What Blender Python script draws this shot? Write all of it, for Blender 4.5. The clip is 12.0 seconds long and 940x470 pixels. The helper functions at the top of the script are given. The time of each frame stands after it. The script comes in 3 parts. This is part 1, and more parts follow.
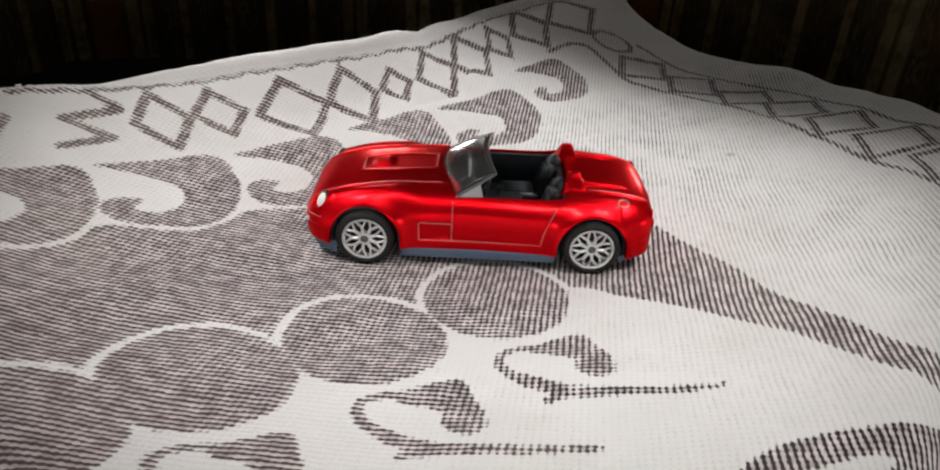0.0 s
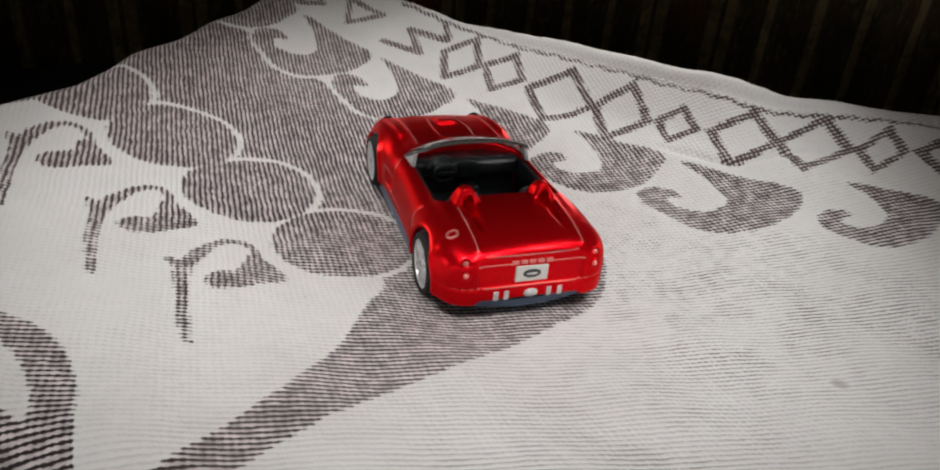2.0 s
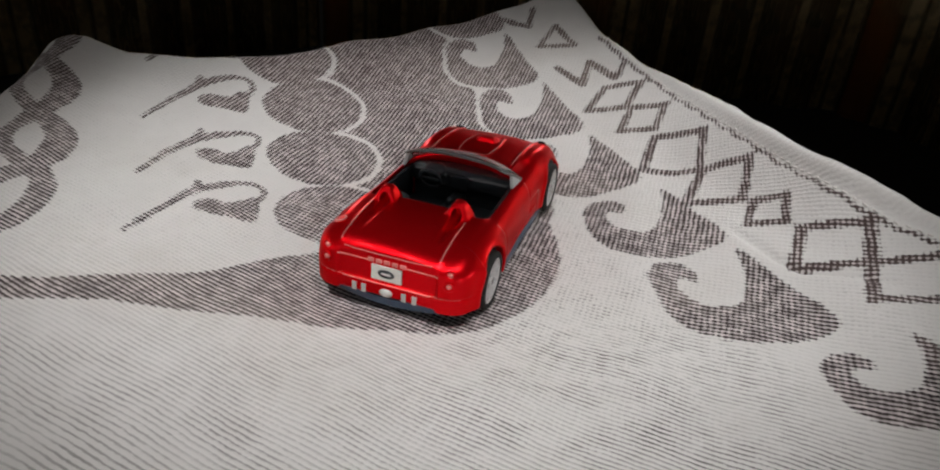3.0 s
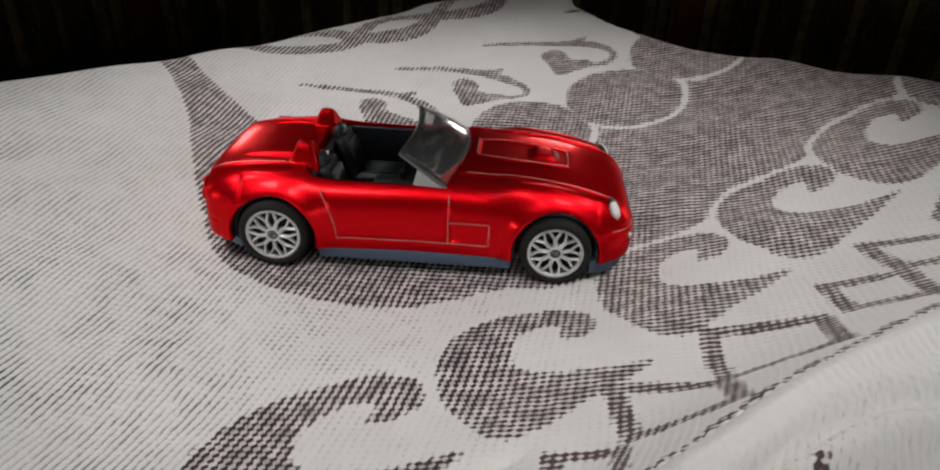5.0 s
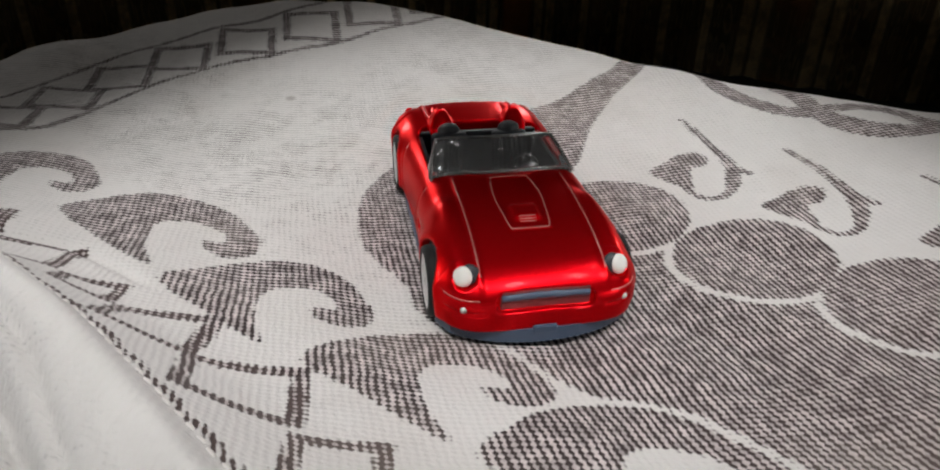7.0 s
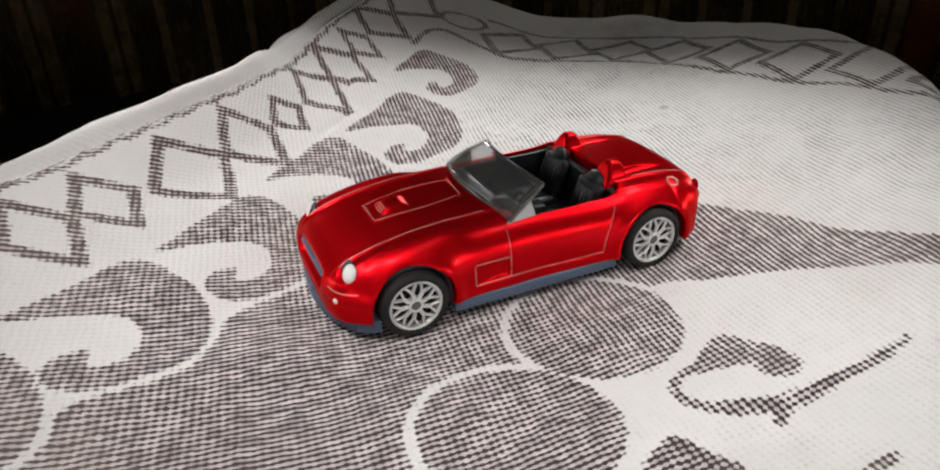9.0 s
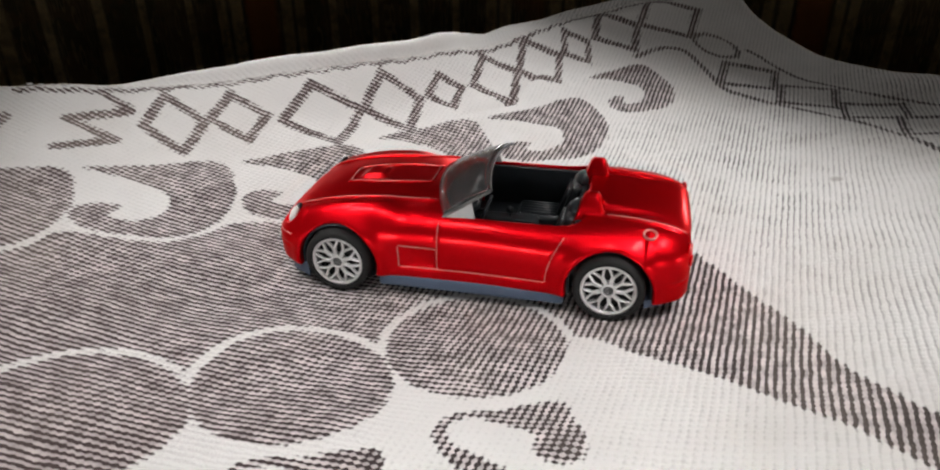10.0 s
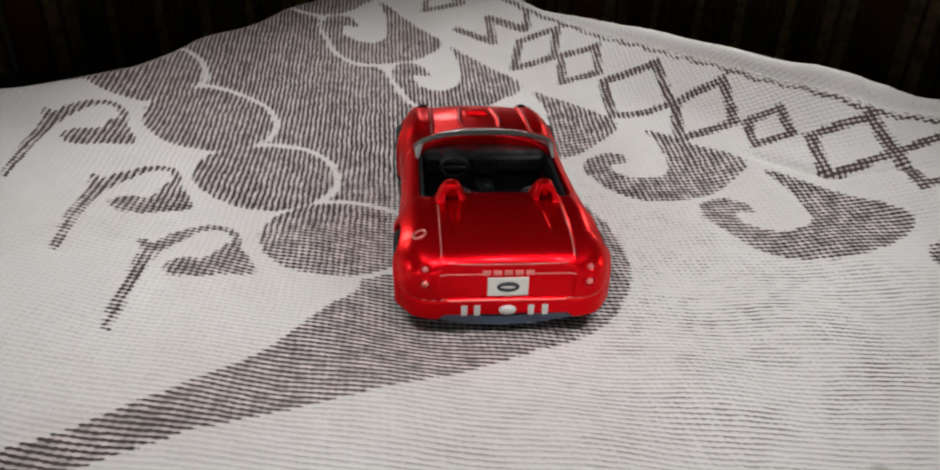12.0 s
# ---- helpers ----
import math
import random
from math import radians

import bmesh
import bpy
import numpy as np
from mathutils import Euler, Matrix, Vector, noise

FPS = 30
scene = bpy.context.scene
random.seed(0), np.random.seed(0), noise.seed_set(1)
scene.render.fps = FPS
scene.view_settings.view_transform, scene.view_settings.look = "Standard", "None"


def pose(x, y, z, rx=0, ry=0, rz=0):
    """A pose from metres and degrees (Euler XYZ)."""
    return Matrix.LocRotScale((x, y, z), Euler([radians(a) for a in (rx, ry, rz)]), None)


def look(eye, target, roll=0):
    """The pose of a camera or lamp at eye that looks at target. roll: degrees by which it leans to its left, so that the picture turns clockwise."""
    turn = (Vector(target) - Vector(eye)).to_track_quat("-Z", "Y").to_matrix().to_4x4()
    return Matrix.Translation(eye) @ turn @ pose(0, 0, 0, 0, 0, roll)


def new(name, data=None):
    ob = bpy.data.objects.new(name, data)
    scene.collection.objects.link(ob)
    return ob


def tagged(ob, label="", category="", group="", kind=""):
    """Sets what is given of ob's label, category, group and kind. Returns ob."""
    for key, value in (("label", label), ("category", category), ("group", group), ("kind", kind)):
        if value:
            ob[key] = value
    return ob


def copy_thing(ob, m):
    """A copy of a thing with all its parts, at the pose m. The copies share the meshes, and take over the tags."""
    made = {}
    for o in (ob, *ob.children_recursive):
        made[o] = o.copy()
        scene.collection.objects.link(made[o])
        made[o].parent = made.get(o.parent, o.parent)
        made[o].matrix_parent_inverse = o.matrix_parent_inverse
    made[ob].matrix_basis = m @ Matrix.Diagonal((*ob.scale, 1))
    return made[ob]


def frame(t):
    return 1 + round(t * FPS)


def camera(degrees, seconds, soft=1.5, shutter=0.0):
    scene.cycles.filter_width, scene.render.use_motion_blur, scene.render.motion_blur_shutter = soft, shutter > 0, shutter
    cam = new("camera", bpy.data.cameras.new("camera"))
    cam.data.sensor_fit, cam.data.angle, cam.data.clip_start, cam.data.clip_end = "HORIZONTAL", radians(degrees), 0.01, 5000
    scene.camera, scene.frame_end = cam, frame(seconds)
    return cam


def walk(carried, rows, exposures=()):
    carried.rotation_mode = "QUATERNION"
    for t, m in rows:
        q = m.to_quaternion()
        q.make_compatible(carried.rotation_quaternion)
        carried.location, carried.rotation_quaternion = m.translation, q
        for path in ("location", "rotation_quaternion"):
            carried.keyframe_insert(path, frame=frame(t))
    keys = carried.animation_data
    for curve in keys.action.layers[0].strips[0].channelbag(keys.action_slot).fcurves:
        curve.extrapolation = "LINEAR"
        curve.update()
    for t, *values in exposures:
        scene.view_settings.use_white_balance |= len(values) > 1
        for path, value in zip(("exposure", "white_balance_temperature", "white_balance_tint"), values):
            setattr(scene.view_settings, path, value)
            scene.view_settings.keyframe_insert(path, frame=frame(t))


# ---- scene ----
# The path: seconds, eye, target, roll; once and a quarter round the car.
PATH = [
    (0, (-0.00653, -0.13774, 0.07745), (-0.00174, -0.00741, 0.00333), 3.30),
    (0.5, (0.03619, -0.13076, 0.07421), (0.00141, -0.00395, 0.00202), 4.06),
    (1, (0.07283, -0.11149, 0.07311), (0.00170, -0.00073, 0.00118), 4.41),
    (1.5, (0.10503, -0.08103, 0.07227), (0.00157, 0.00012, 0.00010), 4.78),
    (2, (0.12612, -0.04773, 0.07317), (0.00428, 0.00009, -0.00010), 5.33),
    (2.5, (0.13707, -0.00173, 0.07468), (0.00664, 0.00235, 0.00072), 5.66),
    (3, (0.13226, 0.04258, 0.07809), (0.00655, 0.00631, 0.00474), 4.99),
    (3.2, (0.12377, 0.05905, 0.07712), (0.00282, 0.00751, 0.00490), 5.90),
    (3.6, (0.10141, 0.08807, 0.07632), (-0.00198, 0.00741, 0.00349), 5.62),
    (4, (0.06949, 0.10718, 0.07279), (-0.00724, 0.00254, -0.00245), 4.75),
    (4.4, (0.03528, 0.11581, 0.06903), (-0.00900, -0.00484, -0.00832), 3.63),
    (4.8, (0.00346, 0.11784, 0.06756), (-0.00632, -0.01043, -0.00958), 2.63),
    (5, (-0.01230, 0.11337, 0.06472), (-0.00726, -0.01601, -0.01102), 2.15),
    (5.5, (-0.04724, 0.10753, 0.06843), (0.00313, -0.01313, -0.00508), 1.18),
    (6, (-0.07747, 0.09151, 0.06571), (0.00760, -0.00654, -0.00946), 2.45),
    (6.5, (-0.10090, 0.06542, 0.06656), (0.01029, -0.00170, -0.00849), 2.51),
    (7, (-0.11500, 0.03089, 0.06824), (0.01174, 0.00233, -0.00674), 1.59),
    (7.5, (-0.11783, -0.00579, 0.06860), (0.01119, 0.00764, -0.00673), 1.96),
    (7.7, (-0.11613, -0.02174, 0.06904), (0.00956, 0.00949, -0.00665), 1.63),
    (8.1, (-0.10536, -0.05112, 0.06970), (0.00727, 0.01259, -0.00615), 1.03),
    (8.5, (-0.08617, -0.07747, 0.07041), (0.00490, 0.01470, -0.00516), -0.26),
    (8.9, (-0.06061, -0.09754, 0.07059), (0.00232, 0.01622, -0.00424), -1.41),
    (9.3, (-0.03208, -0.10990, 0.06965), (-0.00078, 0.01700, -0.00395), -1.59),
    (9.5, (-0.01763, -0.11282, 0.06808), (-0.00222, 0.01798, -0.00370), -1.56),
    (10, (0.02049, -0.11284, 0.06672), (-0.00642, 0.01651, -0.00430), -0.57),
    (10.5, (0.05061, -0.10187, 0.06422), (-0.01101, 0.01489, -0.00699), 0.48),
    (11, (0.08246, -0.07966, 0.06385), (-0.01392, 0.01081, -0.00705), 1.31),
    (11.5, (0.10283, -0.05261, 0.06576), (-0.01473, 0.00585, -0.00680), 1.50),
    (12, (0.11805, -0.01514, 0.06543), (-0.01178, -0.00037, -0.00825), 1.93),
]
# The lens opens and closes a little on the way: seconds, stops.
EXPOSURES = [(0.0, -1.0), (1.0, -1.13), (2.0, -1.28), (2.5, -1.42), (3.0, -1.45), (4.0, -1.5), (5.0, -1.58), (6.0, -1.66), (6.5, -1.66), (7.0, -1.33), (7.5, -1.16), (8.5, -1.02), (9.5, -1.0), (10.5, -1.07), (11.0, -1.12), (12.0, -1.36)]
cam = camera(65.02, 12.0, soft=2.05)
walk(cam, [(t, look(eye, target, roll)) for t, eye, target, roll in PATH], exposures=EXPOSURES)

# World: a faint even fill, added so that the dark hangings show.
world = bpy.data.worlds.new("dark_room")
scene.world = world
world.use_nodes = True
world.node_tree.nodes["Background"].inputs[0].default_value = (1.0, 0.93, 0.85, 1)
world.node_tree.nodes["Background"].inputs[1].default_value = 0.11

# The torch beside the lens, the only real source, goes round with it; fixed lamps stand in for it.
# A raised ring is aimed at the cloth before the car; a far low ring is added for the car's sides and the cloth's edges.
def torch_stand_in(count, start, r, z, aim, watts, size, blend, soft):
    for k in range(count):
        a = radians(360 / count * (k + start))
        lamp = bpy.data.lights.new("torch_stand_in", "SPOT")
        lamp.energy, lamp.shadow_soft_size = watts, soft
        lamp.spot_size, lamp.spot_blend = radians(size), blend
        lamp.color = (1.0, 0.978, 0.972)
        ob = new("torch_stand_in", lamp)
        ob.matrix_world = look((r * math.cos(a), r * math.sin(a), z), (aim * math.cos(a), aim * math.sin(a), 0.004))


torch_stand_in(12, 0.3, 0.112, 0.160, 0.060, 1.02, 38, 1.0, 0.012)
torch_stand_in(9, 0.5, 0.74, 0.11, 0.0, 4.4, 18, 1.0, 0.05)


# ---- node helpers ----
class Nodes:
    def __init__(self, name):
        self.mat = bpy.data.materials.new(name)
        self.mat.use_nodes = True
        self.tree = self.mat.node_tree
        self.bsdf = self.tree.nodes["Principled BSDF"]

    def add(self, kind):
        return self.tree.nodes.new(kind)

    def link(self, a, b):
        self.tree.links.new(a, b)

    def put(self, socket, value):
        if isinstance(value, (int, float)):
            socket.default_value = value
        elif isinstance(value, tuple):
            socket.default_value = (*value, 1) if len(value) == 3 and socket.type == "RGBA" else value
        else:
            self.link(value, socket)

    def math(self, op, a, b=0.0, c=0.0, clamp=False):
        n = self.add("ShaderNodeMath")
        n.operation, n.use_clamp = op, clamp
        for s, v in zip(n.inputs, (a, b, c)):
            self.put(s, v)
        return n.outputs[0]

    def step(self, lo, hi, x, a=0.0, b=1.0):
        n = self.add("ShaderNodeMapRange")
        n.interpolation_type = "SMOOTHSTEP"
        for s, v in zip(n.inputs[:5], (x, lo, hi, a, b)):
            self.put(s, v)
        return n.outputs[0]

    def mix(self, f, a, b, blend="MIX"):
        n = self.add("ShaderNodeMix")
        n.data_type, n.blend_type = "RGBA", blend
        self.put(n.inputs[0], f), self.put(n.inputs[6], a), self.put(n.inputs[7], b)
        return n.outputs[2]

    def noise(self, scale, detail=3.0, rough=0.55, vector=None):
        n = self.add("ShaderNodeTexNoise")
        n.inputs["Scale"].default_value, n.inputs["Detail"].default_value, n.inputs["Roughness"].default_value = scale, detail, rough
        self.link(vector or self.add("ShaderNodeTexCoord").outputs["Object"], n.inputs["Vector"])
        return n.outputs[0]

    def attr(self, name):
        n = self.add("ShaderNodeAttribute")
        n.attribute_name = name
        return n.outputs["Fac"]

    def bump(self, height, distance, strength=1.0):
        n = self.add("ShaderNodeBump")
        n.inputs["Strength"].default_value, n.inputs["Distance"].default_value = strength, distance
        self.link(height, n.inputs["Height"])
        self.link(n.outputs[0], self.bsdf.inputs["Normal"])

    def set(self, **values):
        for k, v in values.items():
            self.put(self.bsdf.inputs[k.replace("_", " ")], v)
        return self.mat


def cloth_material():
    n = Nodes("woven_cloth")
    u, v, d = n.attr("pu"), n.attr("pv"), n.attr("pd")
    wob, blot, fibre, slub = n.noise(130, 3), n.noise(60, 4, 0.6), n.noise(2300, 3, 0.65), n.noise(420, 2)
    tug = n.noise(520, 2)
    # two crossing sets of twill lines; one or the other leads, place by place
    a = n.math("MULTIPLY", n.math("ADD", u, n.math("ADD", n.math("MULTIPLY", wob, 0.6), n.math("MULTIPLY", slub, 0.5))), 2 * math.pi / 1.62)
    b = n.math("MULTIPLY", n.math("ADD", v, n.math("ADD", n.math("MULTIPLY", wob, 0.7), n.math("MULTIPLY", tug, 0.5))), 2 * math.pi / 1.36)
    cross = n.math("SUBTRACT", u, n.math("MULTIPLY", v, 0.5))
    lead = n.math("ADD", n.step(-80.0, 70.0, cross, 0.30, 0.74), n.step(0.3, 0.7, n.noise(34, 2), -0.12, 0.12))
    su = n.math("COSINE", n.math("SUBTRACT", a, b))
    sv = n.math("COSINE", n.math("ADD", a, b))
    weave = n.math("SUBTRACT", n.math("MULTIPLY", su, lead), n.math("MULTIPLY", sv, n.math("SUBTRACT", 1.0, lead)))
    rough = n.math("ADD", n.math("MULTIPLY", n.math("SUBTRACT", fibre, 0.5), 2.0), n.math("MULTIPLY", n.math("SUBTRACT", slub, 0.5), 2.6))
    hemmed = n.math("ADD", n.step(73.0, 80.0, v, 1.0, 0.12), n.step(81.0, 85.0, v, 0.0, 0.7))
    edge = n.math("ADD", d, n.math("ADD", n.math("MULTIPLY", weave, 0.4), n.math("MULTIPLY", rough, 0.45)))
    dark = n.step(-0.3, 0.3, edge, 1.0, 0.0)
    # pale picks show through the dark figure, dark ones through the pale ground
    mixed = n.math("ADD", weave, n.math("MULTIPLY", rough, 0.34))
    # the thin lines along the hem and the short border are woven denser
    dense = n.math("MAXIMUM", n.step(53.0, 57.0, v, 0.0, 0.26), n.step(88.0, 94.0, u, 0.0, 0.26))
    dots = n.step(-0.20, 0.20, n.math("SUBTRACT", mixed, dense))
    # the pale ground is ribbed along one set of lines or the other, with ticks where picks dip under
    turn = n.step(5.0, 70.0, cross, 0.08, 0.88)
    lines = n.math("ADD", n.math("MULTIPLY", su, turn), n.math("MULTIPLY", sv, n.math("SUBTRACT", 1.0, turn)))
    dips = n.math("ADD", n.math("ADD", n.math("MULTIPLY", lines, 0.5), n.math("MULTIPLY", weave, 0.55)), n.math("MULTIPLY", rough, 0.46))
    holes = n.math("MULTIPLY", n.step(0.15, 0.85, n.math("MULTIPLY", dips, -1.0)), hemmed)
    pale = n.mix(blot, (0.645, 0.632, 0.610), (0.785, 0.772, 0.750))
    # coarser ground about the swirls, plain along the hem; browner, finer threads towards the short side
    coarse = n.math("MULTIPLY", n.math("ADD", n.step(-30.0, 5.0, v, 0.06, 0.40), n.math("MULTIPLY", n.step(14.0, 50.0, u, 0.0, 0.30), n.math("MULTIPLY", n.step(0.0, 20.0, v, 1.0, 0.4), n.step(55.0, 82.0, u, 1.0, 0.25)))), n.math("MULTIPLY", n.math("ADD", n.step(24.0, 42.0, v, 1.0, 0.15), n.step(80.5, 84.0, v, 0.0, 0.85)), n.step(-45.0, 5.0, u, 0.5, 1.0)))
    coarse = n.math("MULTIPLY", coarse, n.step(0.34, 0.66, n.noise(110, 3, 0.6), 0.45, 1.5))
    pale = n.mix(n.math("MULTIPLY", holes, n.math("ADD", n.step(0.35, 0.65, blot, 0.06, 0.17), coarse)), pale, (0.06, 0.055, 0.052))
    strong = n.step(-95.0, -15.0, n.math("ADD", u, n.math("MULTIPLY", n.math("SUBTRACT", blot, 0.5), 30.0)), 0.55, 1.0)
    strong = n.math("MULTIPLY", strong, n.step(52.0, 58.0, v, 1.0, 0.6))
    ink = n.mix(strong, n.mix(blot, (0.115, 0.080, 0.073), (0.165, 0.120, 0.110)), n.mix(blot, (0.018, 0.012, 0.012), (0.048, 0.034, 0.034)))
    picks = n.mix(strong, n.mix(blot, (0.40, 0.335, 0.32), (0.52, 0.455, 0.44)), n.mix(blot, (0.60, 0.535, 0.525), (0.80, 0.735, 0.722)))
    ink = n.mix(n.math("MULTIPLY", dots, n.step(0.25, 0.7, slub, 0.5, 1.0)), ink, picks)
    col = n.mix(dark, pale, ink)
    col = n.mix(n.math("MULTIPLY", n.step(0.45, 0.75, n.noise(28, 5)), 0.20), col, (0.42, 0.37, 0.31))
    # one small stain
    spot = n.math("SQRT", n.math("ADD", n.math("POWER", n.math("SUBTRACT", u, 74.0), 2.0), n.math("POWER", n.math("ADD", v, 14.0), 2.0)))
    col = n.mix(n.step(0.5, 1.8, spot, 0.5, 0.0), col, (0.22, 0.19, 0.17))
    relief = n.math("ADD", n.math("MULTIPLY", weave, 0.6), n.math("ADD", n.math("MULTIPLY", su, 0.1), n.math("MULTIPLY", rough, 0.6)))
    rib = n.math("MULTIPLY", n.math("COSINE", n.math("ADD", n.math("MULTIPLY", a, 1.25), n.math("MULTIPLY", slub, 5.0))), n.step(77.0, 81.0, v, 0.0, 0.6))
    n.bump(n.math("ADD", n.math("MULTIPLY", relief, hemmed), n.math("ADD", rib, n.math("MULTIPLY", rough, 0.25))), 0.00019, 0.5)
    return n.set(Base_Color=col, Roughness=0.92, Diffuse_Roughness=0.1, Specular_IOR_Level=0.12, Sheen_Weight=0.1, Sheen_Roughness=0.5)


def hem_material():
    n = Nodes("hem_thread")
    col = n.mix(n.noise(900, 3), (0.66, 0.63, 0.6), (0.82, 0.8, 0.77))
    n.bump(n.noise(2500, 2), 0.0002, 0.6)
    return n.set(Base_Color=col, Roughness=0.9, Specular_IOR_Level=0.1)


def paint_material():
    n = Nodes("candy_red_paint")
    flake = n.noise(9000, 1)
    col = n.mix(n.step(0.35, 0.75, flake), (0.62, 0.002, 0.006), (0.80, 0.004, 0.010))
    n.bump(n.noise(420, 3), 0.00003, 0.2)
    return n.set(Base_Color=col, Metallic=0.80, Roughness=n.math("ADD", 0.26, n.math("MULTIPLY", flake, 0.08)), Specular_IOR_Level=0.15, Specular_Tint=(0.85, 0.06, 0.06), Coat_Weight=0.10, Coat_Roughness=n.math("ADD", 0.07, n.math("MULTIPLY", n.noise(300, 3), 0.08)), Coat_IOR=1.45)


def plain(name, a, b, rough=0.5, metal=0.0, scale=400, bump=0.0, **more):
    n = Nodes(name)
    f = n.noise(scale, 4)
    if bump:
        n.bump(n.noise(scale * 3, 3), bump, 0.6)
    return n.set(Base_Color=n.mix(f, a, b), Roughness=n.math("ADD", rough - 0.06, n.math("MULTIPLY", f, 0.12)), Metallic=metal, **more)


def glass_material():
    n = Nodes("smoky_clear_plastic")
    n.bump(n.noise(350, 2), 0.00002, 0.2)
    return n.set(Base_Color=(0.70, 0.715, 0.71), Roughness=0.11, Transmission_Weight=0.93, IOR=1.25)


def drape_material():
    n = Nodes("dark_patterned_drape")
    xyz = n.add("ShaderNodeSeparateXYZ")
    n.link(n.add("ShaderNodeTexCoord").outputs["Object"], xyz.inputs[0])
    px = n.math("PINGPONG", n.math("ADD", xyz.outputs[0], 2.0), 0.165)
    def bar(at, w):
        return n.step(w * 0.5, w, n.math("ABSOLUTE", n.math("SUBTRACT", px, at)), 1.0, 0.0)
    vor = n.add("ShaderNodeTexVoronoi")
    vor.inputs["Scale"].default_value = 26
    motif = n.step(0.05, 0.11, n.math("ABSOLUTE", n.math("SUBTRACT", vor.outputs["Distance"], 0.36)), 1.0, 0.0)
    vine = n.step(0.47, 0.53, n.noise(22, 3), 0.0, 1.0)
    base = n.mix(n.noise(30, 4), (0.09, 0.08, 0.045), (0.27, 0.22, 0.12))
    base = n.mix(n.math("MULTIPLY", vine, 0.35), base, (0.42, 0.25, 0.12))
    base = n.mix(n.math("MULTIPLY", motif, 0.45), base, (0.62, 0.49, 0.27))
    bars = n.math("MAXIMUM", bar(0.030, 0.009), n.math("MAXIMUM", bar(0.047, 0.008), n.math("MAXIMUM", bar(0.090, 0.006), bar(0.140, 0.007))))
    base = n.mix(n.math("MULTIPLY", bars, n.step(0.35, 0.6, n.noise(60, 3), 0.5, 1.0)), base, (0.85, 0.68, 0.40))
    rust = n.math("MULTIPLY", bar(0.0, 0.024), n.step(0.42, 0.62, n.noise(5, 2)))
    base = n.mix(rust, base, (0.62, 0.25, 0.07))
    n.bump(n.noise(120, 4), 0.003, 0.5)
    return n.set(Base_Color=base, Roughness=0.9, Specular_IOR_Level=0.1)


CLOTH, HEM, PAINT, GLASS, DRAPE = cloth_material(), hem_material(), paint_material(), glass_material(), drape_material()
RUBBER = plain("tyre_rubber", (0.008, 0.008, 0.008), (0.018, 0.0175, 0.017), 0.66, bump=0.00003, scale=1500, Specular_IOR_Level=0.25)
RIM = plain("silver_plating", (0.58, 0.58, 0.575), (0.78, 0.77, 0.76), 0.32, 0.5, scale=900)
WELL = plain("wheel_backing", (0.010, 0.010, 0.010), (0.02, 0.0195, 0.019), 0.7)
CABIN = plain("cabin_plastic", (0.020, 0.025, 0.029), (0.040, 0.047, 0.053), 0.31, scale=700, bump=0.00003)
LINER = plain("dark_slate_plastic", (0.016, 0.019, 0.024), (0.03, 0.035, 0.043), 0.5, scale=500)
BASE = plain("slate_blue_plastic", (0.055, 0.085, 0.135), (0.085, 0.12, 0.18), 0.42, scale=500)
LAMP = plain("white_lamp_paint", (0.74, 0.74, 0.68), (0.85, 0.85, 0.80), 0.3, scale=600)
HUBCAP = plain("grey_hub", (0.10, 0.10, 0.10), (0.2, 0.2, 0.2), 0.4, 0.4, scale=900)
SILVER = plain("silver_print", (0.52, 0.51, 0.49), (0.66, 0.65, 0.63), 0.4, 0.5, scale=900)
PLATE = plain("white_print", (0.52, 0.52, 0.47), (0.66, 0.65, 0.60), 0.45, scale=900)
INK = plain("black_print", (0.02, 0.025, 0.03), (0.04, 0.045, 0.05), 0.45)
FLOOR = plain("black_cover", (0.006, 0.006, 0.006), (0.014, 0.013, 0.012), 0.9, scale=30, bump=0.001)
WOOD = plain("dark_wood", (0.03, 0.02, 0.013), (0.06, 0.04, 0.025), 0.6, scale=40)


# ---- mesh helpers ----
def part(name, data, material, parent=None, label=""):
    """One mesh object of a bmesh or a mesh, under its thing."""
    if isinstance(data, bmesh.types.BMesh):
        me = bpy.data.meshes.new(name)
        bmesh.ops.recalc_face_normals(data, faces=data.faces)
        data.to_mesh(me)
        data.free()
    else:
        me = data
    if not me.materials:
        me.materials.append(material)
    ob = new(name, me)
    ob.parent = parent
    return tagged(ob, label)


def smooth(bm):
    for f in bm.faces:
        f.smooth = True
    return bm


def block(x0, x1, y0, y1, z0, z1, bevel=0.0, segments=2):
    """A box in millimetres with rounded edges."""
    bm = bmesh.new()
    bmesh.ops.create_cube(bm, size=1)
    for v in bm.verts:
        v.co = Vector((x0 if v.co.x < 0 else x1, y0 if v.co.y < 0 else y1, z0 if v.co.z < 0 else z1)) * 0.001
    if bevel:
        bmesh.ops.bevel(bm, geom=bm.edges[:], offset=bevel * 0.001, segments=segments, profile=0.5, affect="EDGES")
    return bm


def join(*parts):
    out = bmesh.new()
    for p in parts:
        me = bpy.data.meshes.new("tmp")
        p.to_mesh(me)
        p.free()
        out.from_mesh(me)
        bpy.data.meshes.remove(me)
    return out


def moved(bm, m):
    bmesh.ops.transform(bm, matrix=m, verts=bm.verts)
    return bm


def mm(x, y, z, rx=0, ry=0, rz=0):
    return pose(x * 0.001, y * 0.001, z * 0.001, rx, ry, rz)


